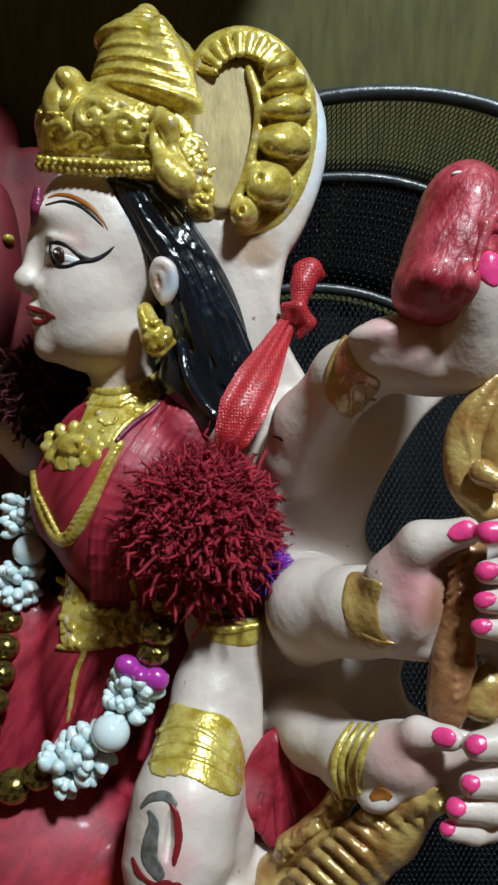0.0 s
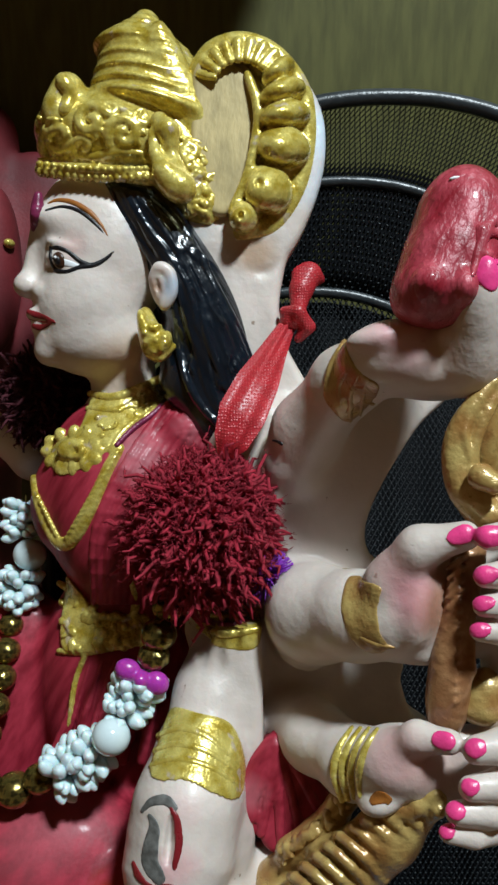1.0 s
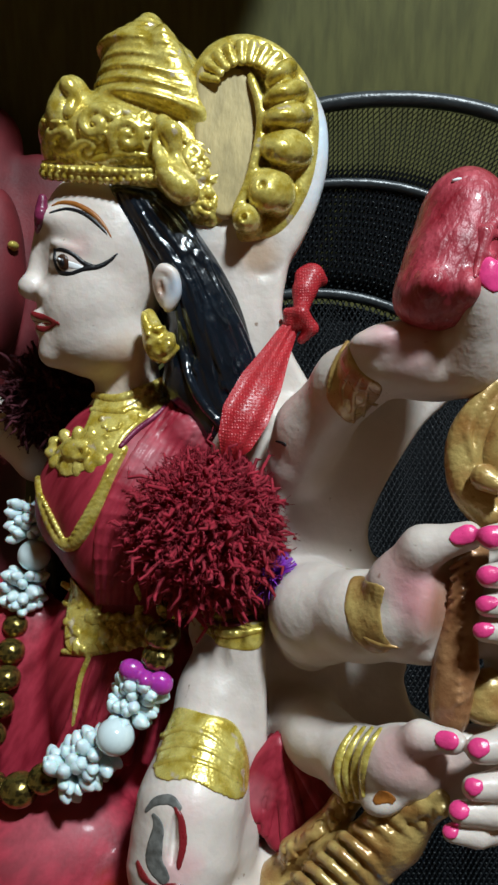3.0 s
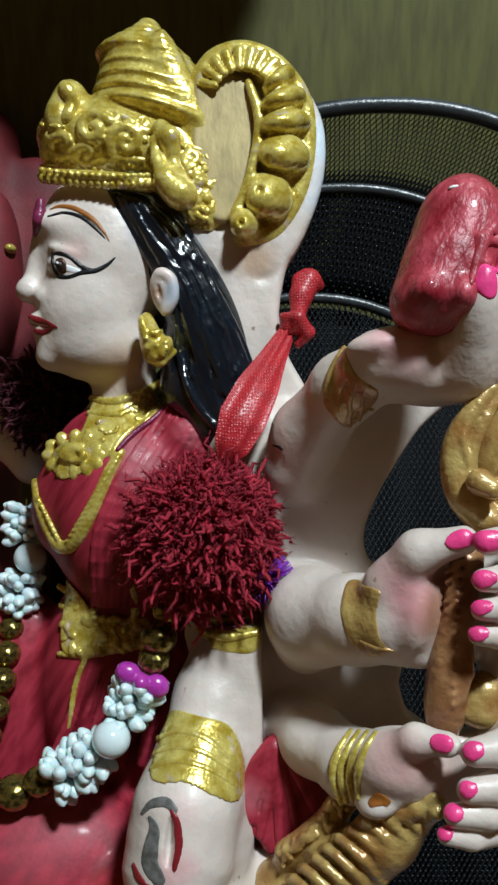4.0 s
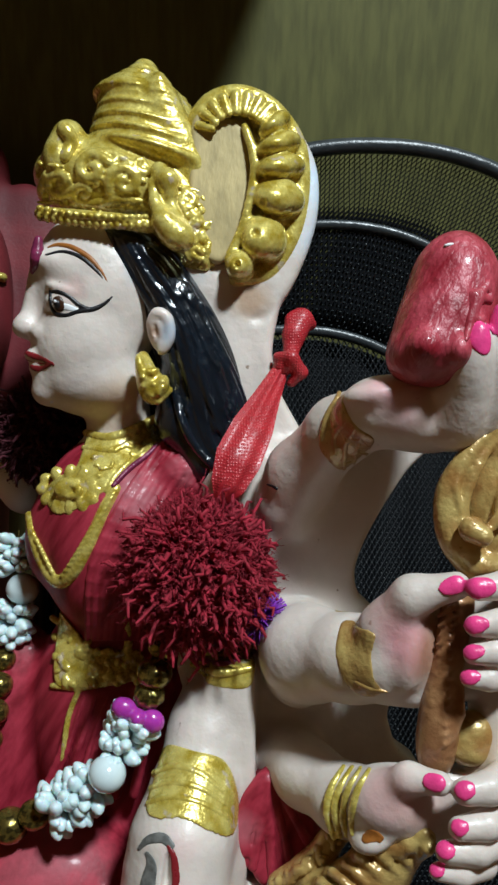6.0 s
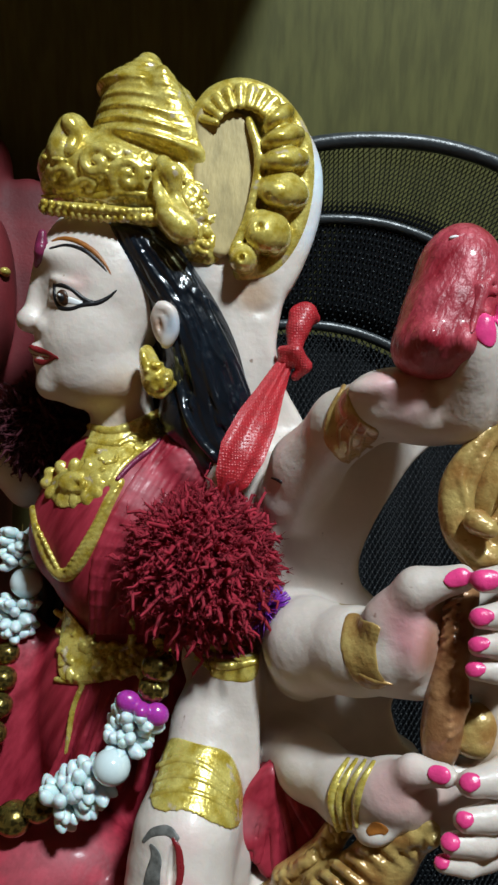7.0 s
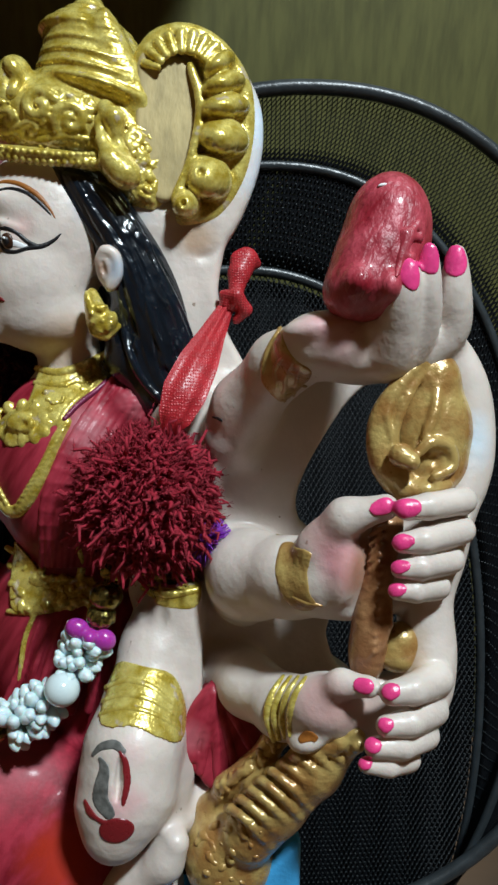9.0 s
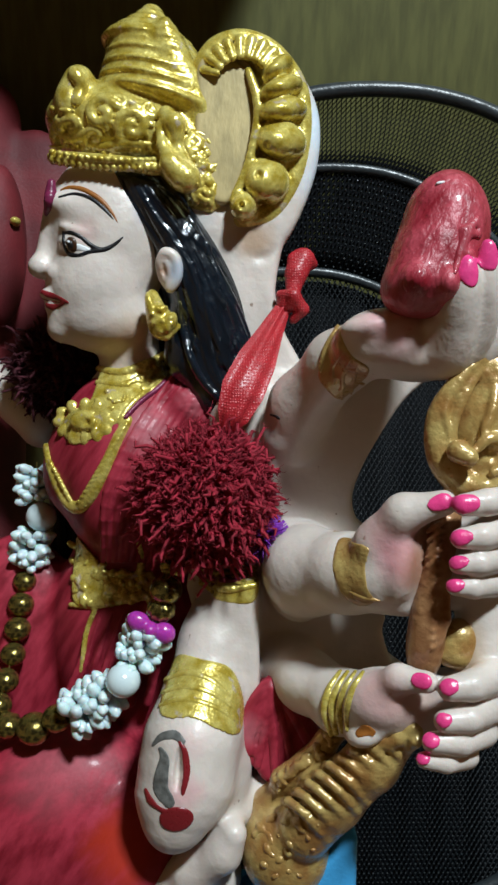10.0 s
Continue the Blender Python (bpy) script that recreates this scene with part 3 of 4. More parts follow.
lay(crest, gold, [(84, 220, 10), (78, 248, 12), (84, 272, 10)], sink=0.2)
lay(crest, gold, [(112, 132, 13), (126, 158, 12), (116, 186, 12)], sink=0.3, k=1)
for i in range(70):
    dot(crest, gold, rs.uniform(68, 272), rs.uniform(200, 280), rs.uniform(5, 9), rs.uniform(4, 7), 1.8, roll=rs.uniform(0, 180), k=0.6)
for i in range(50):
    dot(crest, gold, rs.uniform(165, 275), rs.uniform(258, 284), 5, 5, 1.5, k=0.2)
for i in range(120):
    t, s = rs.random(), rs.random()
    dot(crest, gold, 322 + 62 * t + 10 * s, 238 + 136 * s + 28 * t, rs.uniform(5, 9), rs.uniform(5, 8), 1.9, k=0.4)
for i in range(16):
    dot(crest, gold, rs.uniform(370, 398), rs.uniform(365, 408), 8, 9, 2.4, k=0.5)
for k in range(4):
    lay(crest, gold, [(318 + 8 * k, 232 + 26 * k, 4), (346 + 6 * k, 240 + 28 * k, 4), (376 + 4 * k, 256 + 30 * k, 4)], sink=0.2)
crest.chain([(284, 206, 253, 17), (298, 222, 250.5, 20), (304, 246, 251, 15)], k=1.2)
crest.chain([(270, 226, 252, 8), (276, 262, 250, 10), (292, 296, 248.5, 20), (318, 322, 249, 28)], k=1.5)
crest.chain([(300, 250, 252, 12), (312, 290, 251, 16), (326, 318, 250, 20)], k=1.5)
crest.egg((312, 320, 250), 40, 26, 5, roll=-30, k=1.5)
lay(crest, gold, [(284, 318, 6), (312, 306, 7), (340, 322, 6)], sink=-1.0)
fig.add(crest, GOLD)

# halo
leaf = Clay(0.6)
leaf.plate(rounded([(345, 125), (385, 108), (430, 122), (448, 150), (456, 200), (442, 290), (402, 380), (345, 330)]), 258.5, 268, 1.5)
fig.add(leaf, LEAF)
halo = Clay(0.5)
halo.curve([(352, 118, 262, 16), (385, 82, 263, 18), (435, 68, 263, 16), (490, 92, 264, 16), (534, 152, 264, 16), (546, 230, 264, 16), (530, 320, 264, 16), (486, 388, 264, 16), (425, 408, 263, 12)], k=2)
halo.curve([(356, 128, 265, 14), (400, 96, 266, 24), (450, 96, 266, 28), (486, 140, 266, 32), (504, 200, 266, 34), (500, 270, 266, 34), (468, 336, 266, 32), (424, 392, 265, 18)], k=2)
for a, b, rx, ry, turn in ((494, 122, 36, 19, 38), (502, 156, 44, 21, 16), (505, 196, 48, 25, 4), (503, 252, 50, 36, -14), (476, 328, 46, 42, -35), (434, 378, 28, 28, -40)):
    halo.egg((a, b, 259.5), rx, ry, 7.5, roll=turn, k=0.4)
    halo.egg((a - 0.2 * rx, b + 0.1 * ry, 255), rx * 0.7, ry * 0.74, 5.0, roll=turn, k=1.5)
for i in range(8):
    t = i / 7
    w = radians(165 - 120 * t)
    c, s = math.cos(w), math.sin(w)
    halo.chain([(430 + 50 * c, 140 - 44 * s, 256.5, 6 + 3 * t), (432 + 78 * c, 142 - 76 * s, 258.5, 9 + 4 * t)], k=0.3)
halo.curve([(440, 122, 258, 7), (456, 170, 256.5, 8), (458, 215, 256.5, 8), (440, 300, 257, 8), (412, 366, 257, 8)], k=1)
pits = Clay(0.5)
for a, b, r in ((474, 258, 8), (460, 312, 8), (428, 372, 6)):
    pits.egg((a, b, 250.0), r, r * 1.3, 2.6)
halo.carve(pits)
fig.add(halo, GOLD)

# earring, waist band
trim = Clay(0.45)
trim.curve([(258, 545, 255, 10), (266, 580, 255, 19), (280, 606, 256, 28)], k=1)
trim.egg((256, 572, 253), 11, 34, 3, roll=14, k=1)
trim.egg((290, 600, 253), 14, 24, 3, roll=-24, k=1)
trim.chain([(262, 618, 254, 6), (285, 626, 253, 7), (308, 606, 255, 6)], k=0.6)
trim.chain([(250, 565, 254, 5), (268, 572, 251, 6), (284, 570, 253, 5)], k=0.6)
for i in range(10):
    dot(trim, trim, rs.uniform(254, 296), rs.uniform(560, 618), 6, 5, 1.2, k=0.3)
fig.add(trim, GOLD)


def wrap(mat, pts, d0, d1, swell, step=0.45, over=skin):
    """A band of leafed relief that wraps the form inside an outline."""
    c = Clay(step)
    c.plate(rounded(pts, 6), d0, d1, 1.0)
    fig.add(c, mat, over=over, swell=swell)


wrap(GOLD, [(104, 1022), (136, 1046), (172, 1084), (215, 1096), (256, 1084), (264, 1126), (205, 1140), (150, 1150), (104, 1146), (98, 1080)], 242, 290, 0.9, over=body)
belt = Clay(0.45)
for i in range(46):
    a = rs.uniform(106, 258)
    dot(belt, body, a, rs.uniform(1044 + 0.35 * (a - 106), 1142), rs.uniform(7, 13), rs.uniform(6, 10), 2.0, roll=rs.uniform(0, 180), k=0.6, sink=-0.25)
lay(belt, body, [(104, 1026, 6), (140, 1050, 7), (175, 1086, 7), (256, 1086, 6)], sink=0.0)
lay(belt, body, [(104, 1146, 6), (160, 1148, 6), (262, 1128, 6)], sink=0.0)
lay(belt, body, [(152, 1150, 6), (132, 1205, 6), (120, 1290, 5)], sink=0.4)
lay(belt, body, [(232, 1020, 6), (240, 1054, 8), (236, 1086, 8)], sink=0.3)
fig.add(belt, GOLD)

# necklace and neckline
wrap(GOLD, [(302, 650), (250, 674), (190, 692), (158, 682), (150, 720), (140, 752), (108, 768), (82, 792), (86, 812), (112, 834), (150, 824), (188, 798), (208, 780), (238, 748), (304, 696)], 246, 285, 0.5, over=body)
neck = Clay(0.42)
lay(neck, body, [(302, 654, 7), (250, 680, 9), (200, 697, 9), (160, 690, 7)], sink=0.2)
lay(neck, body, [(302, 676, 6), (250, 702, 8), (205, 720, 8), (156, 716, 6)], sink=0.2)
lay(neck, body, [(300, 694, 6), (250, 730, 7), (214, 762, 7), (196, 790, 6)], sink=0.2)
lay(neck, body, [(212, 788, 11), (190, 830, 13), (164, 890, 14), (138, 938, 14), (112, 955, 14), (86, 925, 12), (68, 880, 10), (60, 840, 8)], sink=0.6)
for i in range(16):
    t = i / 15
    dot(neck, body, 206 - 84 * t, 796 + 146 * t, 12, 5, 1.8, roll=35, k=0.3, sink=0.0)
for i in range(9):
    t = i / 8
    dot(neck, body, 62 + 44 * t, 862 + 88 * t, 8, 6, 1.6, roll=-55, k=0.3, sink=0.0)
dot(neck, body, 130, 790, 30, 22, 2.6, k=1.0, sink=0.1)
lay(neck, body, [(112, 790, 4), (128, 780, 5), (146, 788, 5), (140, 800, 4), (124, 802, 4)], sink=-2.2, k=0.8)
for i in range(12):
    w = math.pi * 2 * i / 12
    dot(neck, body, 132 + 44 * math.cos(w), 792 + 30 * math.sin(w), 18, 13, 1.8, roll=-math.degrees(w), k=0.8, sink=0.55)
for i in range(30):
    a = rs.uniform(150, 295)
    dot(neck, body, a, 690 + (290 - a) * 0.52 + rs.uniform(-24, 20), rs.uniform(5, 9), rs.uniform(4, 7), 1.7, roll=rs.uniform(0, 180), k=0.5, sink=0.1)
fig.add(neck, GOLD)
hem = Clay(0.42)
for i in range(17):
    t = i / 16
    dot(hem, body, 306 - 98 * t, 690 + 92 * t + 4 * math.sin(6 * t), 7, 6, 1.8, roll=40, k=0.3, sink=0.0)
fig.add(hem, MAGENTA)

# bangles
wrap(BRONZE, [(608, 604), (588, 640), (574, 690), (594, 722), (622, 740), (648, 720), (662, 690), (640, 655), (622, 620)], 205, 236, 0.35)
worn = Clay(0.45)
for pts in ([(612, 598, 6), (590, 640, 8), (580, 682, 7)], [(628, 636, 4), (604, 672, 7), (606, 712, 5)], [(640, 652, 4), (624, 686, 7), (622, 738, 5)], [(652, 664, 4), (646, 692, 6), (640, 728, 4)],
            [(606, 700, 4), (640, 676, 6), (668, 690, 4)], [(612, 722, 4), (640, 704, 5), (664, 708, 4)]):
    lay(worn, skin, pts, sink=0.35)
wrap(BRONZE, [(614, 1020), (640, 1012), (662, 1018), (658, 1056), (662, 1096), (678, 1122), (650, 1138), (618, 1116), (600, 1066)], 196, 230, 0.3)
lay(worn, skin, [(640, 1120, 5), (664, 1132, 7), (700, 1140, 4)], sink=0.4)
fig.add(worn, BRONZE)
bangle = Clay(0.42)
for k in range(4):
    lay(bangle, skin, [(624 + 15 * k, 1282 + k, 5), (600 + 16 * k, 1322, 8), (592 + 15 * k, 1366, 8), (606 + 11 * k, 1412 - 3 * k, 6)], sink=0.25, k=0.3)
wrap(GOLD, [(300, 1268), (350, 1266), (405, 1285), (432, 1345), (428, 1405), (380, 1378), (330, 1356), (268, 1360), (275, 1320)], 208, 246, 0.45)
for k in range(3):
    lay(bangle, skin, [(282 - 6 * k, 1298 + 26 * k, 8), (320 - 3 * k, 1286 + 27 * k, 10), (365, 1300 + 26 * k, 10), (404 + 6 * k, 1334 + 24 * k, 7)], sink=0.55, k=0.6)
wrap(GOLD, [(352, 1072), (400, 1080), (456, 1068), (458, 1116), (420, 1124), (352, 1106)], 236, 268, 0.4)
lay(bangle, skin, [(352, 1076, 6), (400, 1086, 8), (456, 1074, 7)], sink=0.0)
lay(bangle, skin, [(352, 1104, 6), (400, 1116, 8), (456, 1108, 7)], sink=0.0)
fig.add(bangle, GOLD)
stripe = Clay(0.42)
lay(stripe, skin, [(352, 1090, 5), (400, 1101, 6), (440, 1094, 5)], sink=-0.2)
for i in range(9):
    dot(stripe, skin, 350 + 11 * i, 1062 + rs.uniform(-6, 6), 9, 7, 1.5, roll=30)
fig.add(stripe, MAGENTA)

# sword hilt, club and conch in thin gold
hold = Clay(0.6)
hold.chain([(932, 612, 206, 14), (920, 690, 208, 50), (908, 780, 211, 86), (905, 850, 211, 88)], k=3)
hold.curve([(915, 630, 203, 10), (850, 700, 202, 16), (812, 770, 203, 22), (818, 850, 203, 26), (865, 905, 203, 34)], k=1)
hold.curve([(905, 660, 203, 8), (868, 720, 201, 10), (842, 790, 201, 10), (846, 850, 202, 12)], k=0.6)
hold.curve([(925, 680, 203, 8), (925, 740, 199, 9), (905, 800, 197.5, 9)], k=1)
hold.chain([(842, 700, 201, 5), (826, 760, 199.5, 6), (838, 830, 200, 6)], k=0.5)
hold.curve([(890, 835, 196.5, 9), (915, 812, 196.5, 10), (955, 822, 198, 10), (962, 860, 198, 10), (925, 880, 196.5, 10)], k=0.8)
hold.chain([(856, 838, 196, 26), (876, 850, 194.5, 20)], k=0.8)
hold.egg((905, 905, 201), 60, 22, 5, roll=10, k=1.5)
hollow = Clay(0.6)
hollow.egg((928, 848, 196), 22, 20, 3.5)
hold.carve(hollow)
fig.add(hold, BRONZE)
rod = Clay(0.5)
rod.curve([(836, 960, 203, 26), (818, 1050, 202, 27), (802, 1140, 202, 30), (795, 1220, 203, 34), (790, 1275, 204, 26)], k=2)
for i in range(15):
    rod.chain([(794 + 2 * (i % 3) - i * 0.6, 1000 + 18 * i, 198.8, 5), (818 - i * 0.9, 984 + 18 * i, 197.4, 6), (840 - i * 1.2, 976 + 18 * i, 199.5, 5)], k=0.6)
rod.chain([(838, 1120, 199, 6), (836, 1180, 198, 9), (822, 1230, 199, 7)], k=1)
fig.add(rod, COPPER)
knob = Clay(0.6)
knob.egg((862, 1222, 204), 48, 46, 5.5, roll=20, k=2)
knob.egg((850, 1250, 204), 40, 26, 5, roll=-10, k=3)
fig.add(knob, BRONZE)
conch = Clay(0.55)
conch.chain([(770, 1404, 206, 26), (690, 1470, 212, 54), (610, 1540, 220, 62), (560, 1600, 224, 58)], k=3)
for i in range(11):
    t = i / 10
    a, b, d, R = 762 - 200 * t, 1410 + 185 * t, 206 + 17 * t, 34 + 34 * min(1, 1.6 * t)
    arc = [math.radians(x) for x in (-95, -65, -35, -5, 25, 48)]
    conch.chain([(a + 0.69 * R * math.sin(x) + 6 * math.cos(x), b + 0.72 * R * math.sin(x) - 6 * math.cos(x), d - R * math.cos(x) * d / F, 7.5 + 2.5 * t) for x in arc], k=0.5)
conch.chain([(480, 1545, 236, 30), (530, 1500, 230, 22), (600, 1430, 228, 24)], k=2)
conch.chain([(640, 1390, 224, 20), (600, 1420, 224, 22), (560, 1470, 226, 26), (510, 1500, 230, 24)], k=2)
conch.chain([(775, 1400, 201, 10), (740, 1425, 202, 12), (700, 1440, 205, 10)], k=1.5)
conch.chain([(786, 1408, 201, 8), (778, 1430, 200, 12), (766, 1446, 202, 8)], k=1)
conch.egg((520, 1640, 232), 90, 100, 12, k=3)
lumps = Clay(0.5)
for i in range(46):
    t = rs.random()
    dot(lumps, conch, 642 - 140 * t + rs.uniform(-8, 8), 1385 + 112 * t + rs.uniform(-8, 26), rs.uniform(6, 10), rs.uniform(5, 8), 1.8, roll=360 * rs.random(), k=0.4, sink=0.1)
for i in range(40):
    dot(lumps, conch, rs.uniform(450, 580), rs.uniform(1560, 1700), rs.uniform(6, 12), rs.uniform(5, 9), 1.6, roll=360 * rs.random(), k=1.4, sink=0.6)
fig.add(conch, BRONZE)
fig.add(lumps, BRONZE)
foot = Clay(1.0)
foot.plate([(560, 1640), (600, 1605), (655, 1572), (652, 1720), (640, 2100), (300, 2100), (400, 1760)], 226, 252, 3)
fig.add(foot, BLUE)
base = Clay(2.5)
base.plate([(-40, 1760), (640, 1760), (700, 2560), (-100, 2560)], 236, 300, 6)
fig.add(base, BLUE)

# the red bud in the raised palm
bud = Clay(0.6)
bud.egg((820, 404, 204), 86, 118, 13, roll=-6, k=3)
bud.egg((800, 470, 201), 88, 84, 12, k=6)
bud.egg((766, 506, 199), 62, 58, 10, k=4)
bud.egg((790, 530, 202), 76, 42, 10, k=4)
bud.egg((838, 506, 199), 50, 54, 9, k=4)
bud.egg((738, 520, 199), 36, 38, 7, k=4)
bud.egg((762, 494, 190.5), 26, 28, 4, k=2.5)
bud.egg((826, 500, 190), 22, 30, 4, k=2.5)
fig.add(bud, BUD)
veins = Clay(0.45)
for i in range(9):
    dot(veins, bud, rs.uniform(852, 892), rs.uniform(376, 450), rs.uniform(9, 15), rs.uniform(6, 10), 1.6, roll=rs.uniform(0, 180), k=1.5, sink=0.5)
lay(veins, bud, [(884, 372, 5), (864, 400, 7), (850, 440, 8), (840, 480, 5)], sink=0.3, k=1)
fig.add(veins, BUD)
# White spot on the bud's top: a highlight painted on.
glint = Clay(0.35)
dot(glint, bud, 809, 307, 12, 4, 0.8, roll=12, sink=0.2)
fig.add(glint, WHITE)

# painted nails
nails = Clay(0.35)
for a, b, d, rx, ry in ((866, 470, 187, 22, 36), (908, 440, 188, 21, 36), (962, 446, 195, 25, 36), (820, 940, 189, 31, 24), (873, 945, 186, 27, 23),
                        (860, 1014, 186, 27, 18), (856, 1067, 186, 26, 17), (851, 1112, 187, 25, 18), (788, 1308, 190, 23, 22), (843, 1322, 185, 28, 25),
                        (834, 1391, 185, 25, 21), (808, 1433, 187, 23, 19), (793, 1471, 188, 20, 17)):
    for i in range(3):
        nails.egg((a + rs.uniform(-5, 5), b + rs.uniform(-3, 3), d), rx * rs.uniform(0.95, 1.18), ry * rs.uniform(0.9, 1.12), 4.5, roll=20)
fig.add(nails, NAIL, over=skin, swell=0.3)
tips = Clay(0.35)
tips.egg((296, 1580, 214), 36, 28, 10, roll=10)
fig.add(tips, LIP, over=skin, swell=0.3)


def strokes(mat, lines, sink=0.65, step=0.32, over=skin):
    """Raised brush strokes of paint on a form."""
    c = Clay(step)
    for pts in lines:
        lay(c, over, pts, sink=sink, k=0.2)
    fig.add(c, mat)


def paint(mat, lines, swell=0.22, step=0.35, over=skin):
    """Thin brush strokes of paint that follow a form."""
    c = Clay(step)
    for pts in lines:
        lay(c, over, pts, sink=0.0, k=0.0)
    fig.add(c, mat, over=over, swell=swell)


# painted face
strokes(BROWN, [[(86, 352, 3), (104, 347, 5), (130, 351, 6), (160, 368, 6), (180, 390, 4), (192, 410, 2)]])
strokes(BLACK, [[(82, 364, 3), (112, 358, 4), (142, 366, 4.5), (168, 386, 4), (184, 404, 2)], [(90, 428, 3), (91, 450, 4), (101, 470, 5), (120, 473, 4.5), (140, 466, 5), (168, 461, 5.5), (188, 450, 4), (203, 436, 2)],
                [(90, 432, 3.5), (104, 430, 5), (122, 438, 5), (142, 454, 5), (160, 461, 4)]], sink=0.5)
paint(WHITE, [[(98, 453, 8), (122, 458, 7), (142, 464, 4)]])
paint(IRIS, [[(103, 447, 11), (106, 456, 11)]], swell=0.4)
strokes(BLACK, [[(102, 450, 7), (104, 454, 7)]], sink=0.3)
strokes(WHITE, [[(97, 446, 2.5), (99, 447, 2.5)]], sink=-3.0)
paint(LIP, [[(46, 541, 5), (60, 548, 7), (76, 553, 6), (97, 562, 4)], [(55, 568, 5), (68, 572, 7), (80, 569, 5), (94, 562, 3)]])
strokes(LIP, [[(50, 556, 2), (70, 561, 2.5), (96, 563, 2)]])
strokes(BLACK, [[(484, 773, 2.5), (493, 775, 3), (501, 779, 4)]], sink=0.5)
strokes(MAGENTA, [[(68, 338, 8), (66, 366, 12), (60, 396, 6)]], sink=0.5)
# worn grey mark on the hanging hand
paint(GREY, [[(250, 1430, 5), (266, 1414, 9), (292, 1410, 10), (308, 1424, 8)], [(264, 1438, 6), (272, 1458, 12), (266, 1490, 17), (264, 1520, 19), (280, 1548, 14)]])
paint(LIP, [[(303, 1424, 5), (313, 1450, 8), (316, 1490, 8), (308, 1530, 6)], [(235, 1522, 6), (245, 1546, 9), (262, 1562, 6), (286, 1576, 12)]], swell=0.3)
paint(BROWN, [[(662, 1411, 10), (676, 1404, 13), (688, 1410, 9)]])

# Browns in fist, ear, halo notch and jaw are shade put into colour.
for a, b, d, r, col, amt in ((712, 582, 199, 0.013, (0.62, 0.29, 0.31), 0.75), (790, 640, 199, 0.008, (0.62, 0.45, 0.38), 0.4), (742, 1050, 197, 0.010, (0.62, 0.24, 0.28), 0.8), (705, 1000, 201, 0.009, (0.6, 0.3, 0.3), 0.6), (800, 1070, 200, 0.013, (0.34, 0.16, 0.09), 0.85),
                             (700, 1335, 198, 0.012, (0.60, 0.33, 0.32), 0.7), (775, 1370, 200, 0.010, (0.5, 0.28, 0.24), 0.6), (322, 1430, 212, 0.009, (0.7, 0.36, 0.38), 0.4), (318, 1545, 208, 0.010, (0.7, 0.25, 0.30), 0.7),
                             # Pale blue on the halo's right edge: cool rim light put into colour.
                             (215, 640, 262, 0.013, (0.62, 0.42, 0.26), 0.6), (450, 436, 261, 0.009, (0.42, 0.27, 0.17), 0.85), (578, 240, 266, 0.014, (0.6, 0.72, 0.84), 0.8), (560, 330, 266, 0.010, (0.6, 0.70, 0.82), 0.6),
                             (130, 425, 254, 0.006, (0.66, 0.40, 0.37), 0.5), (306, 500, 253, 0.006, (0.30, 0.38, 0.48), 0.7), (276, 500, 254, 0.004, (0.38, 0.22, 0.14), 0.8), (1010, 800, 200, 0.010, (0.55, 0.68, 0.78), 0.7), (245, 390, 256, 0.006, (0.45, 0.45, 0.52), 0.5),
                             # Tan below the raised and middle arms is warm shade put into colour.
                             (600, 1130, 222, 0.010, (0.62, 0.46, 0.33), 0.5), (640, 800, 246, 0.022, (0.62, 0.46, 0.33), 0.45), (865, 1250, 200, 0.010, (0.6, 0.4, 0.2), 0.5), (350, 395, 262, 0.007, (0.5, 0.5, 0.5), 0.5)):
    brushed(SKIN, place(at(a, b, d)), r, col, amt)
# Pink patches: highlights on shoulder, knee and folds put into the red's colour.
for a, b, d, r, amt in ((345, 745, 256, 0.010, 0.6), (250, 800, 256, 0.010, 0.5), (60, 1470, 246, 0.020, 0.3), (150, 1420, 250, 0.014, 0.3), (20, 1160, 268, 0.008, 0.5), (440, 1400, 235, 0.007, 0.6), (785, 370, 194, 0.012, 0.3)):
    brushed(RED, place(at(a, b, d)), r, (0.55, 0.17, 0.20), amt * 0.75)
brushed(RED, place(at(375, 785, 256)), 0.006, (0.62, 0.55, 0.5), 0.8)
brushed(RED, place(at(190, 1640, 236)), 0.016, (0.45, 0.03, 0.012), 0.9)
statue = tagged(fig.done("goddess_figurine"), "painted plaster goddess figurine with gold crown and red sari", "figurine")


# ---- black wire-mesh basket ----
def oval(a, b, d, rx, ry, n, power=2.2):
    """Points of an oval in the elevation frame, in millimetres."""
    c = at(a, b, d)
    out = []
    for i in range(n):
        t = 2 * math.pi * i / n
        s, k = math.sin(t), math.cos(t)
        out.append(c + np.array([rx * math.copysign(abs(k) ** (2 / power), k), ry * math.copysign(abs(s) ** (2 / power), s), 0]))
    return out


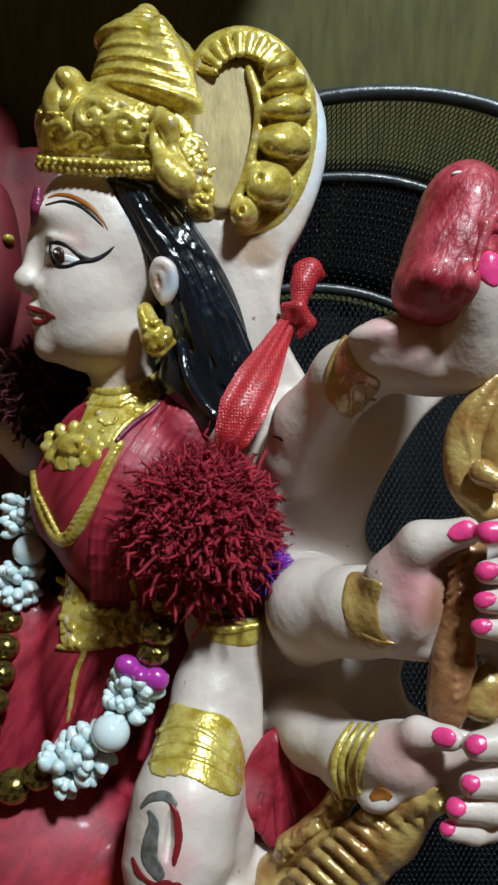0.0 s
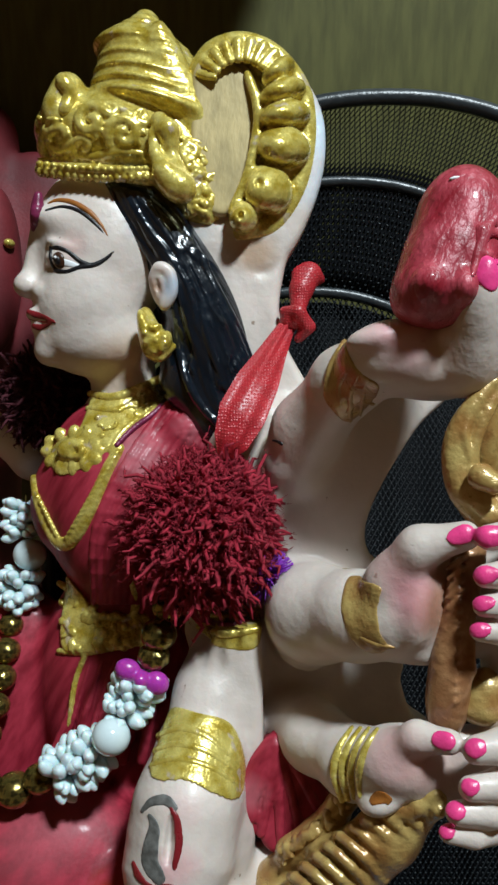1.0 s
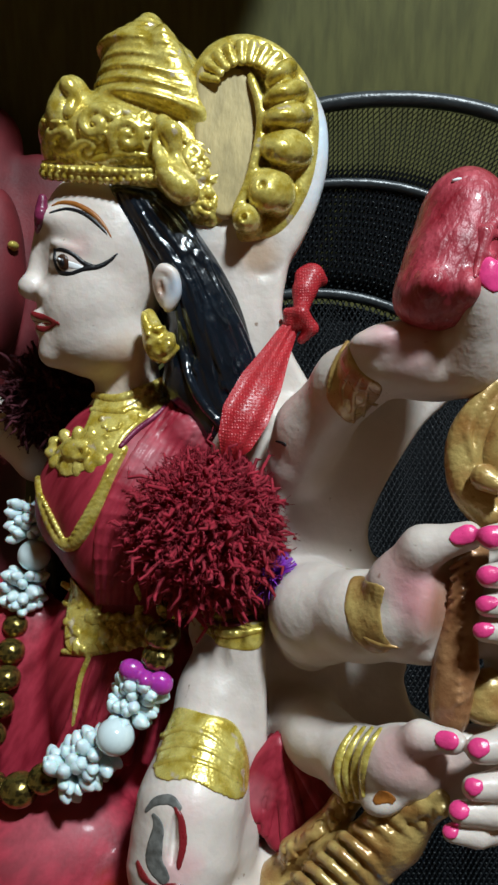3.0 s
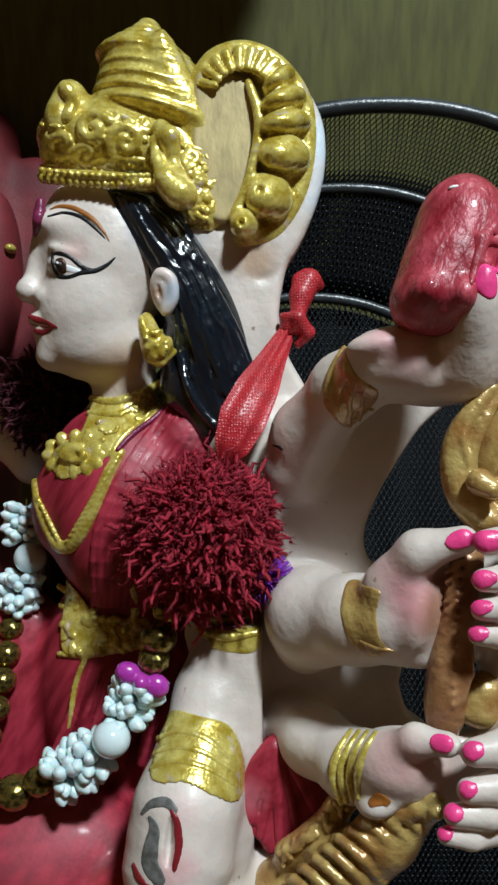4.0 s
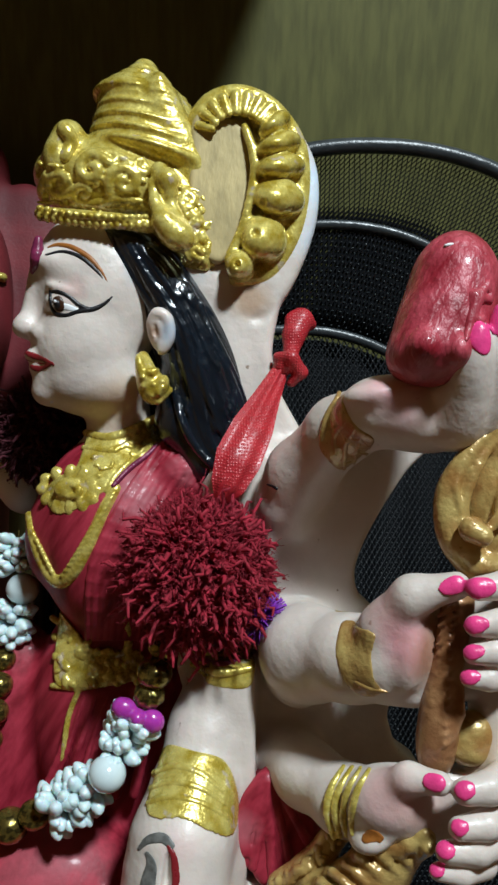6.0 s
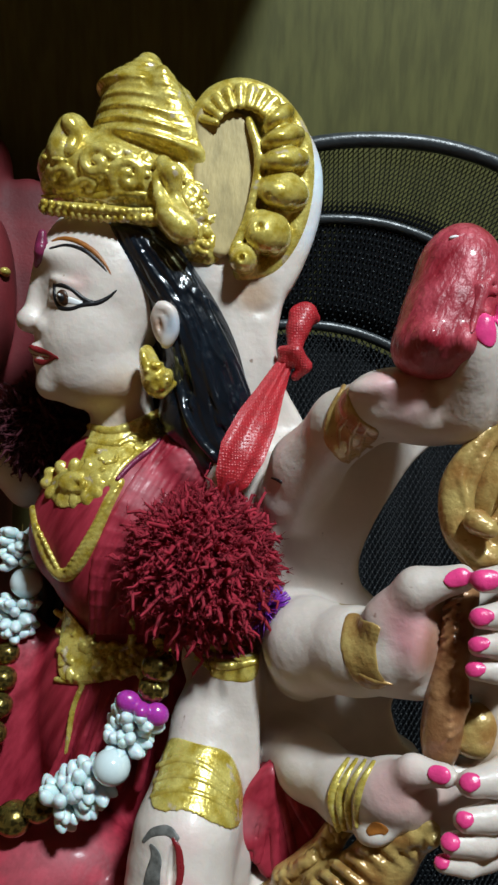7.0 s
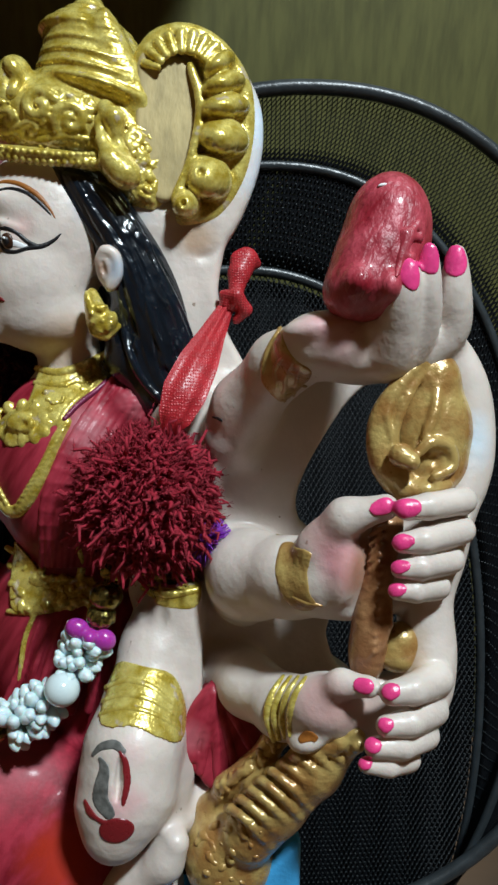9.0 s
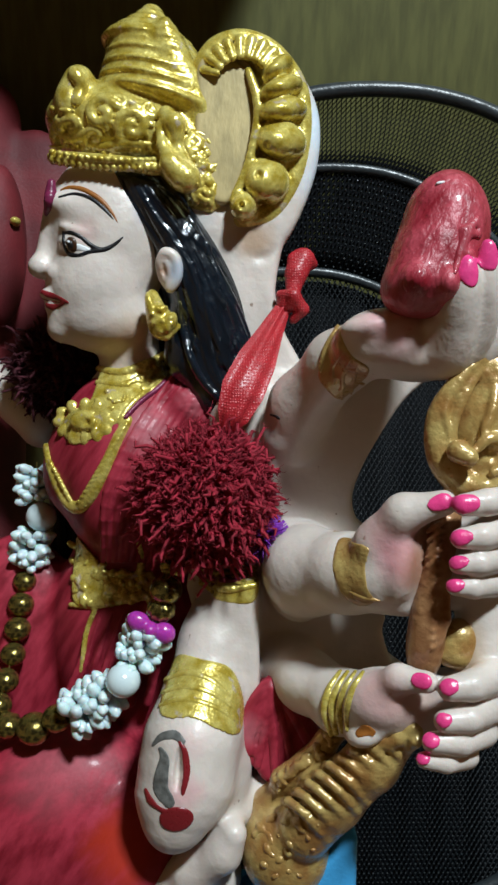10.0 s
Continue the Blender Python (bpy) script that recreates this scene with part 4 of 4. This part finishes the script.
def tube(pts, r, sides=8, closed=False, flat=1.0, radii=None):
    """A tube along millimetre points: vertices and faces."""
    P = [Vector(p) for p in pts]
    n = len(P)
    V, Fc = [], []
    ref = None
    for i, p in enumerate(P):
        t = (P[(i + 1) % n] - P[i - 1]) if closed else (P[min(i + 1, n - 1)] - P[max(i - 1, 0)])
        t.normalize()
        if ref is None:
            ref = t.orthogonal().normalized()
        ref = (ref - t * ref.dot(t)).normalized()
        side = t.cross(ref)
        rr = radii[i] if radii else r
        for j in range(sides):
            w = 2 * math.pi * j / sides
            V.append(p + ref * rr * math.cos(w) + side * rr * flat * math.sin(w))
    for i in range(n if closed else n - 1):
        for j in range(sides):
            k = (j + 1) % sides
            a, b = i * sides, ((i + 1) % n) * sides
            Fc.append((a + j, a + k, b + k, b + j))
    if not closed:
        Fc.append(tuple(range(sides))[::-1])
        Fc.append(tuple((n - 1) * sides + j for j in range(sides)))
    return V, Fc


def world_mesh(name, chunks, mat, parent=None, label="", smooth=True):
    V, Fc = [], []
    for v, f in chunks:
        o = len(V)
        V += [place(p) for p in v]
        Fc += [tuple(i + o for i in q) for q in f]
    return link_mesh(name, V, Fc, mat, None, parent, label, smooth)


RIMCOAT = material("grey_black_enamel", (0.030, 0.036, 0.040), 0.34, vary=0.3, scale=200)
basket = tagged(new("mesh_basket"), "black wire-mesh basket leaning open behind the figurine", "basket")
RIM = [(690, 962, 300, 126, 166), (612, 1115, 315, 110, 175), (545, 1310, 330, 109, 183)]
for (a, b, d, rx, ry), r in zip(RIM, (3.0, 2.1, 2.3)):
    world_mesh("rim", [tube(oval(a, b, d, rx, ry, 120), r, 10, True)], RIMCOAT, basket)
# side wall lattice: two families of slanting wires
chunks = []
N = 480
rings = [oval(*r, N) for r in RIM]
for hand in (1, -1):
    for i in range(0, N):
        pts = []
        for s in range(2):
            for t in (0, 0.25, 0.5, 0.75) + ((1.0,) if s == 1 else ()):
                j = i + hand * int(8 * (s + t))
                pts.append(rings[s][j % N] * (1 - t) + rings[s + 1][j % N] * t)
        chunks.append(tube(pts, 0.4, 3, radii=[0.24] * 4 + [0.85] * 5))
tagged(world_mesh("side_mesh", chunks, IRON, basket), kind="stuff")
# bottom lattice
chunks = []
a, b, d, rx, ry = RIM[2]
c = at(a, b, d)
pitch = 2.1
for sgn in (1, -1):
    dirv = np.array([0.5, 0.866 * sgn, 0])
    nor = np.array([-dirv[1], dirv[0], 0])
    for i in range(-100, 101):
        o = nor * pitch * i
        # chord of the ellipse
        A = (dirv[0] / rx) ** 2 + (dirv[1] / ry) ** 2
        B = 2 * (o[0] * dirv[0] / rx ** 2 + o[1] * dirv[1] / ry ** 2)
        C = (o[0] / rx) ** 2 + (o[1] / ry) ** 2 - 1
        D = B * B - 4 * A * C
        if D <= 0:
            continue
        t0, t1 = (-B - math.sqrt(D)) / (2 * A), (-B + math.sqrt(D)) / (2 * A)
        chunks.append(tube([c + o + dirv * t0, c + o + dirv * t1], 0.33, 4))
tagged(world_mesh("bottom_mesh", chunks, IRON, basket), kind="stuff")

# raised knots of the mesh
def knots(name, centres, size):
    """Small six-pointed bosses at given millimetre points, all in one mesh."""
    C = np.array(centres)
    six = np.array([(1, 0, 0), (-1, 0, 0), (0, 0.7, 0), (0, -0.7, 0), (0, 0, 0.8), (0, 0, -0.8)]) * size
    V = (C[:, None, :] + six[None]).reshape(-1, 3) / 1000
    M = np.array(ELEV)
    W = V @ M[:3, :3].T + M[:3, 3]
    tri = np.array([(0, 2, 4), (2, 1, 4), (1, 3, 4), (3, 0, 4), (2, 0, 5), (1, 2, 5), (3, 1, 5), (0, 3, 5)])
    T = (tri[None] + 6 * np.arange(len(C))[:, None, None]).reshape(-1, 3)
    return tagged(link_mesh(name, W.tolist(), T.tolist(), KNOT, None, basket), kind="stuff")


# Enamel of the knots, a lighter grey than the wires.
KNOT = material("lighter_black_enamel", (0.030, 0.038, 0.042), 0.34, vary=0.4, scale=300)
spots = []
for i in range(-60, 61):
    for j in range(-90, 91):
        u, v = (2.1 * i + 1.05 * (j % 2)), 2.1 * j
        if (u / rx) ** 2 + (v / ry) ** 2 < 0.97:
            spots.append(c + np.array([u, v, 0.45]))
knots("bottom_weave", spots, 0.62)
spots = []
for s in range(22):
    t = (s + 0.5) / 22
    for i in range(0, N, 2):
        p, q = rings[1][(i + s % 2) % N], rings[2][(i + s % 2) % N]
        spots.append(p * (1 - t) + q * t + np.array([0, 0, 0.5]))
knots("side_weave", spots, 0.7)

# Black sheet added behind the bottom mesh, in place of the wall's shade there.
shade_backing = oval(a, b, d + 6, rx - 1, ry - 1, 96)
world_mesh("shade_backing", [([*shade_backing, *[p - np.array([0, 0, 1.5]) for p in shade_backing]], [tuple(range(96)), tuple(range(191, 95, -1))] + [(i, i + 96, (i + 1) % 96 + 96, (i + 1) % 96) for i in range(96)])], IRON, basket, smooth=False)

# ---- pompom ----
def pompom(name, a, b, d, r, count, seed, mat, label):
    rp = random.Random(seed)
    c = at(a, b, d)
    chunks = []
    for i in range(count):
        v = Vector((rp.gauss(0, 1), rp.gauss(0, 1), rp.gauss(0, 1))).normalized()
        ln = r * (0.84 + 0.15 * rp.random())
        curl = [Vector((rp.gauss(0, 1), rp.gauss(0, 1) - 0.4, rp.gauss(0, 1))) * r * 0.038 for _ in range(3)]
        pts, off = [], Vector((0, 0, 0))
        side, ph = v.orthogonal().normalized(), rp.uniform(0, 6.3)
        side.rotate(Matrix.Rotation(ph, 3, v))
        for j, t in enumerate((0.5, 0.64, 0.75, 0.83, 0.9, 0.96, 1.0)):
            pts.append(Vector(c) + v * ln * t + off + side * 0.8 * math.sin(2.1 * j + ph))
            off = off + curl[j % 3] * (0.4 + t)
        w = 0.42 + 0.26 * rp.random()
        chunks.append(tube(pts, w, 5, radii=[w * 0.7, w, w * 1.15, w * 0.9, w * 1.15, w, w * 0.75]))
        for j in (3, 4, 5, 6, 6, 5):
            f = Vector((rp.gauss(0, 1), rp.gauss(0, 1), rp.gauss(0, 1))).normalized()
            chunks.append(tube([pts[j], pts[j] + f * 0.9 + v * 0.3, pts[j] + f * 1.5 + v * rp.uniform(0, 1)], 0.09, 3))
    for i in range(count):
        v = Vector((rp.gauss(0, 1), rp.gauss(0, 1), rp.gauss(0, 1))).normalized()
        side = v.orthogonal().normalized()
        side.rotate(Matrix.Rotation(rp.uniform(0, 6.3), 3, v))
        ln = r * (0.86 + 0.24 * rp.random())
        chunks.append(tube([Vector(c) + v * ln * t + side * r * 0.12 * k for t, k in ((0.78, 0), (0.88, 0.25), (0.95, 0.7), (1.0, 1.3))], 0.11, 3))
    thing = tagged(new(name), label, "pompom")
    core = Clay(1.2)
    core.egg((a, b, d), r * 0.72 * F / d, r * 0.72 * F / d, r * 0.72)
    V, Q = core.mesh()
    link_mesh("core", [place(p) for p in V], Q.tolist(), mat, None, thing)
    tagged(world_mesh("yarn", chunks, mat, thing), kind="stuff")
    return thing


pompom("pompom", 358, 922, 240, 21.8, 2900, 2, YARN, "fluffy maroon yarn pompom tied at the figurine's shoulder")
pompom("pompom", 85, 690, 300, 17, 1200, 5, YARN_SHADED, "fluffy maroon yarn pompom in shade behind the chin")

# ---- ribbon ----
def ribbon():
    thing = tagged(new("ribbon"), "red satin ribbon with a knot tied to the pompom", "ribbon")
    keys = np.array([(398, 806, 240, 12), (410, 775, 238, 32), (430, 725, 239, 43), (458, 668, 245, 38), (484, 618, 253, 25), (504, 580, 259, 17), (516, 560, 262, 13)], float)
    rows = []
    for i in range(25):
        x = i / 24 * (len(keys) - 1)
        j = min(int(x), len(keys) - 2)
        t = x - j
        rows.append(keys[j] * (1 - t) + keys[j + 1] * t)
    V, Fc = [], []
    m = 13
    for side in (0, 1):
        for i, (a, b, d, w) in enumerate(rows):
            for j in range(m):
                t = 2 * j / (m - 1) - 1
                fold = 1.2 * math.sin(4.5 * t + 0.12 * i) * (1 - 0.5 * t * t) + 0.9 * math.sin(9 * t - 0.2 * i)
                V.append(at(a + w * t * 0.92, b + w * t * 0.42, d - 2.0 * (1 - t * t) - fold * 0.6 + side * 0.5))
    n = len(rows)
    for s in (0, 1):
        for i in range(n - 1):
            for j in range(m - 1):
                q = s * n * m + i * m + j
                f = (q, q + 1, q + m + 1, q + m)
                Fc.append(f if s == 0 else f[::-1])
    world_mesh("tail", [(V, Fc)], RIBBON, thing)
    k = Clay(0.5)
    k.egg((520, 558, 262), 28, 20, 5, roll=40, k=1)
    k.chain([(505, 545, 260, 10), (530, 545, 257, 13), (548, 572, 259, 12), (530, 592, 261, 9)], k=1)
    V, Q = k.mesh()
    link_mesh("knot", [place(p) for p in V], Q.tolist(), RIBBON, None, thing)
    k = Clay(0.5)
    k.chain([(528, 545, 264, 14), (535, 505, 266, 20), (548, 480, 268, 24)], k=2)
    k.chain([(530, 478, 267, 12), (568, 488, 270, 9)], k=2)
    V, Q = k.mesh()
    link_mesh("loop", [place(p) for p in V], Q.tolist(), RIBBON, None, thing)


ribbon()


# ---- garland ----
garland = tagged(new("garland"), "garland of mint plastic jasmine buds, pearls and antique gold beads", "garland")


def lathe(profile, n=14):
    """A turned mesh about z from (radius, z) in metres."""
    bm = bmesh.new()
    rows = []
    for r, z in profile:
        rows.append([bm.verts.new((r * math.cos(2 * math.pi * i / n), r * math.sin(2 * math.pi * i / n), z)) for i in range(n)] if r > 1e-6 else [bm.verts.new((0, 0, z))])
    for a, b in zip(rows, rows[1:]):
        for i in range(n):
            j = (i + 1) % n
            q = [a[0]] if len(a) == 1 else [a[i], a[j]]
            q += [b[0]] if len(b) == 1 else [b[j], b[i]]
            bm.faces.new(q)
    bmesh.ops.recalc_face_normals(bm, faces=bm.faces)
    return bm


def shared(name, bm, mat):
    me = bpy.data.meshes.new(name)
    bm.to_mesh(me)
    bm.free()
    me.materials.append(mat)
    me.polygons.foreach_set("use_smooth", [True] * len(me.polygons))
    return me


def ball(r, squash=1.0, ribs=0, n=20):
    prof = [(r * math.sin(math.pi * i / 12), -r * squash * math.cos(math.pi * i / 12)) for i in range(13)]
    prof[0], prof[-1] = (0, prof[0][1]), (0, prof[-1][1])
    bm = lathe(prof, n)
    if ribs:
        for v in bm.verts:
            k = 1 + 0.05 * math.cos(ribs * math.atan2(v.co.y, v.co.x))
            v.co.x, v.co.y = v.co.x * k, v.co.y * k
    return bm


BUD_MESH = shared("bud", lathe([(0, -0.0008), (0.0006, 0), (0.0011, 0.0014), (0.00155, 0.0030), (0.00155, 0.0042), (0.0010, 0.0053), (0.0004, 0.0059), (0, 0.0060)], 12), PLASTIC)
BEAD_MESH = shared("bead", ball(0.0052, 0.86), BEAD)
RIBBED = shared("ribbed_bead", ball(0.0050, 0.8, 10, 40), BEAD)
PEARL_MESH = shared("pearl", ball(0.0062, 0.95), PEARL)


def hang(name, mesh, p, way, scale=1.0):
    ob = new(name, mesh)
    ob.parent = garland
    turn = Vector(way).to_track_quat("Z", "Y").to_matrix().to_4x4()
    ob.matrix_world = Matrix.Translation(p) @ turn @ Matrix.Diagonal((scale, scale, scale, 1))
    return ob


rg = random.Random(11)


def cluster(p, q, d, rows, scale=1.0):
    """Buds in whorls along a thread from p to q."""
    A, B = place(at(*p, d)), place(at(*q, d))
    axis = (B - A).normalized()
    side = axis.orthogonal().normalized()
    over = axis.cross(side)
    for i in range(rows):
        t = i / max(1, rows - 1)
        for j in range(9):
            w = 2 * math.pi * (j + 0.5 * (i % 2)) / 9 + rg.uniform(-0.15, 0.15)
            out = side * math.cos(w) + over * math.sin(w)
            way = (out + axis * (0.15 + rg.uniform(-0.35, 0.35)) + side * rg.uniform(-0.3, 0.3)).normalized()
            hang("bud", BUD_MESH, A.lerp(B, t) + out * 0.0011 * scale, way, scale * rg.uniform(0.85, 1.1))


cluster((214, 1262), (248, 1200), 242, 6, 1.28)
cluster((98, 1368), (172, 1322), 243, 6, 1.32)
cluster((45, 938), (40, 890), 290, 5, 1.20)
cluster((26, 1068), (38, 1015), 286, 5, 1.25)
hang("pearl", PEARL_MESH, place(at(196, 1298, 236)), (0.3, 0, 1), 0.92)
hang("pearl", PEARL_MESH, place(at(52, 975, 287)), (0.3, 0, 1), 0.95)
down = (0.1, 0, 1)
for name, mesh, a, b, d, k in (("bead", BEAD_MESH, 298, 1068, 242, 0.95), ("bead", BEAD_MESH, 281, 1117, 240, 1.05), ("ribbed_bead", RIBBED, 272, 1156, 240, 0.95),
                               ("bead", BEAD_MESH, 70, 1372, 246, 1.0), ("bead", BEAD_MESH, 25, 1392, 248, 1.15), ("ribbed_bead", RIBBED, -25, 1385, 252, 1.0),
                               ("bead", BEAD_MESH, 18, 1100, 282, 0.85), ("bead", BEAD_MESH, 10, 1145, 279, 0.95), ("bead", BEAD_MESH, 2, 1193, 276, 0.95),
                               ("bead", BEAD_MESH, -8, 1243, 272, 0.9), ("bead", BEAD_MESH, -25, 1295, 266, 0.95), ("bead", BEAD_MESH, -42, 1345, 258, 0.95)):
    hang(name, mesh, place(at(a, b, d)), down, k)
for pts in ([(305, 1040, 246), (298, 1068, 242), (281, 1117, 240), (272, 1156, 240), (240, 1210, 242), (205, 1275, 243), (150, 1335, 244), (70, 1372, 246), (25, 1392, 248), (-42, 1345, 258), (-8, 1243, 272), (18, 1100, 282), (40, 1000, 287), (45, 870, 291)],):
    world_mesh("thread", [tube([at(*p) for p in pts], 0.25, 5)], BEAD, garland)
bow = Clay(0.4)
bow.egg((226, 1180, 237), 24, 20, 3, roll=-25, k=0.5)
bow.egg((250, 1196, 236), 15, 16, 3.4, k=0.8)
bow.egg((277, 1203, 237), 23, 21, 3, roll=-30, k=0.5)
V, Q = bow.mesh()
link_mesh("bow", [place(p) for p in V], Q.tolist(), BOW, None, garland, "purple plastic bow bead")
tuft = tagged(new("tinsel_tuft"), "violet tinsel tuft tucked under the pompom", "tinsel")
chunks = []
c = at(474, 1014, 239)
for i in range(420):
    v = Vector((rg.gauss(0.4, 0.8), rg.gauss(-0.1, 0.8), rg.gauss(0.3, 0.8))).normalized()
    chunks.append(tube([Vector(c) + v * 8.5 * t + Vector((0, 0, 0)) for t in (0.1, 0.6, 1.0)], 0.22, 3))
tagged(world_mesh("strands", chunks, PURPLE, tuft), kind="stuff")

# ---- red cloth behind ----
cloth = Clay(1.5)
cloth.chain([(-40, 240, 372, 70), (-30, 400, 368, 78), (-40, 600, 364, 78), (-60, 800, 360, 90), (-80, 1100, 350, 120)], k=6)
cloth.egg((-10, 470, 340), 46, 150, 14, k=5)
cloth.egg((60, 520, 366), 110, 260, 12, k=5)
cloth.chain([(-150, 230, 372, 80), (-160, 1000, 350, 120), (-160, 1300, 345, 130)], k=6)
V, Q = cloth.mesh()
cl = tagged(new("red_cloth"), "dark red cloth bundle standing in shade by the wall", "cloth")
link_mesh("drape", [place(p) for p in V], Q.tolist(), CLOTH, None, cl)
kn = Clay(0.6)
kn.egg((16, 424, 331), 10, 9, 4)
V, Q = kn.mesh()
link_mesh("button", [place(p) for p in V], Q.tolist(), GOLD, None, cl, "small gold button")
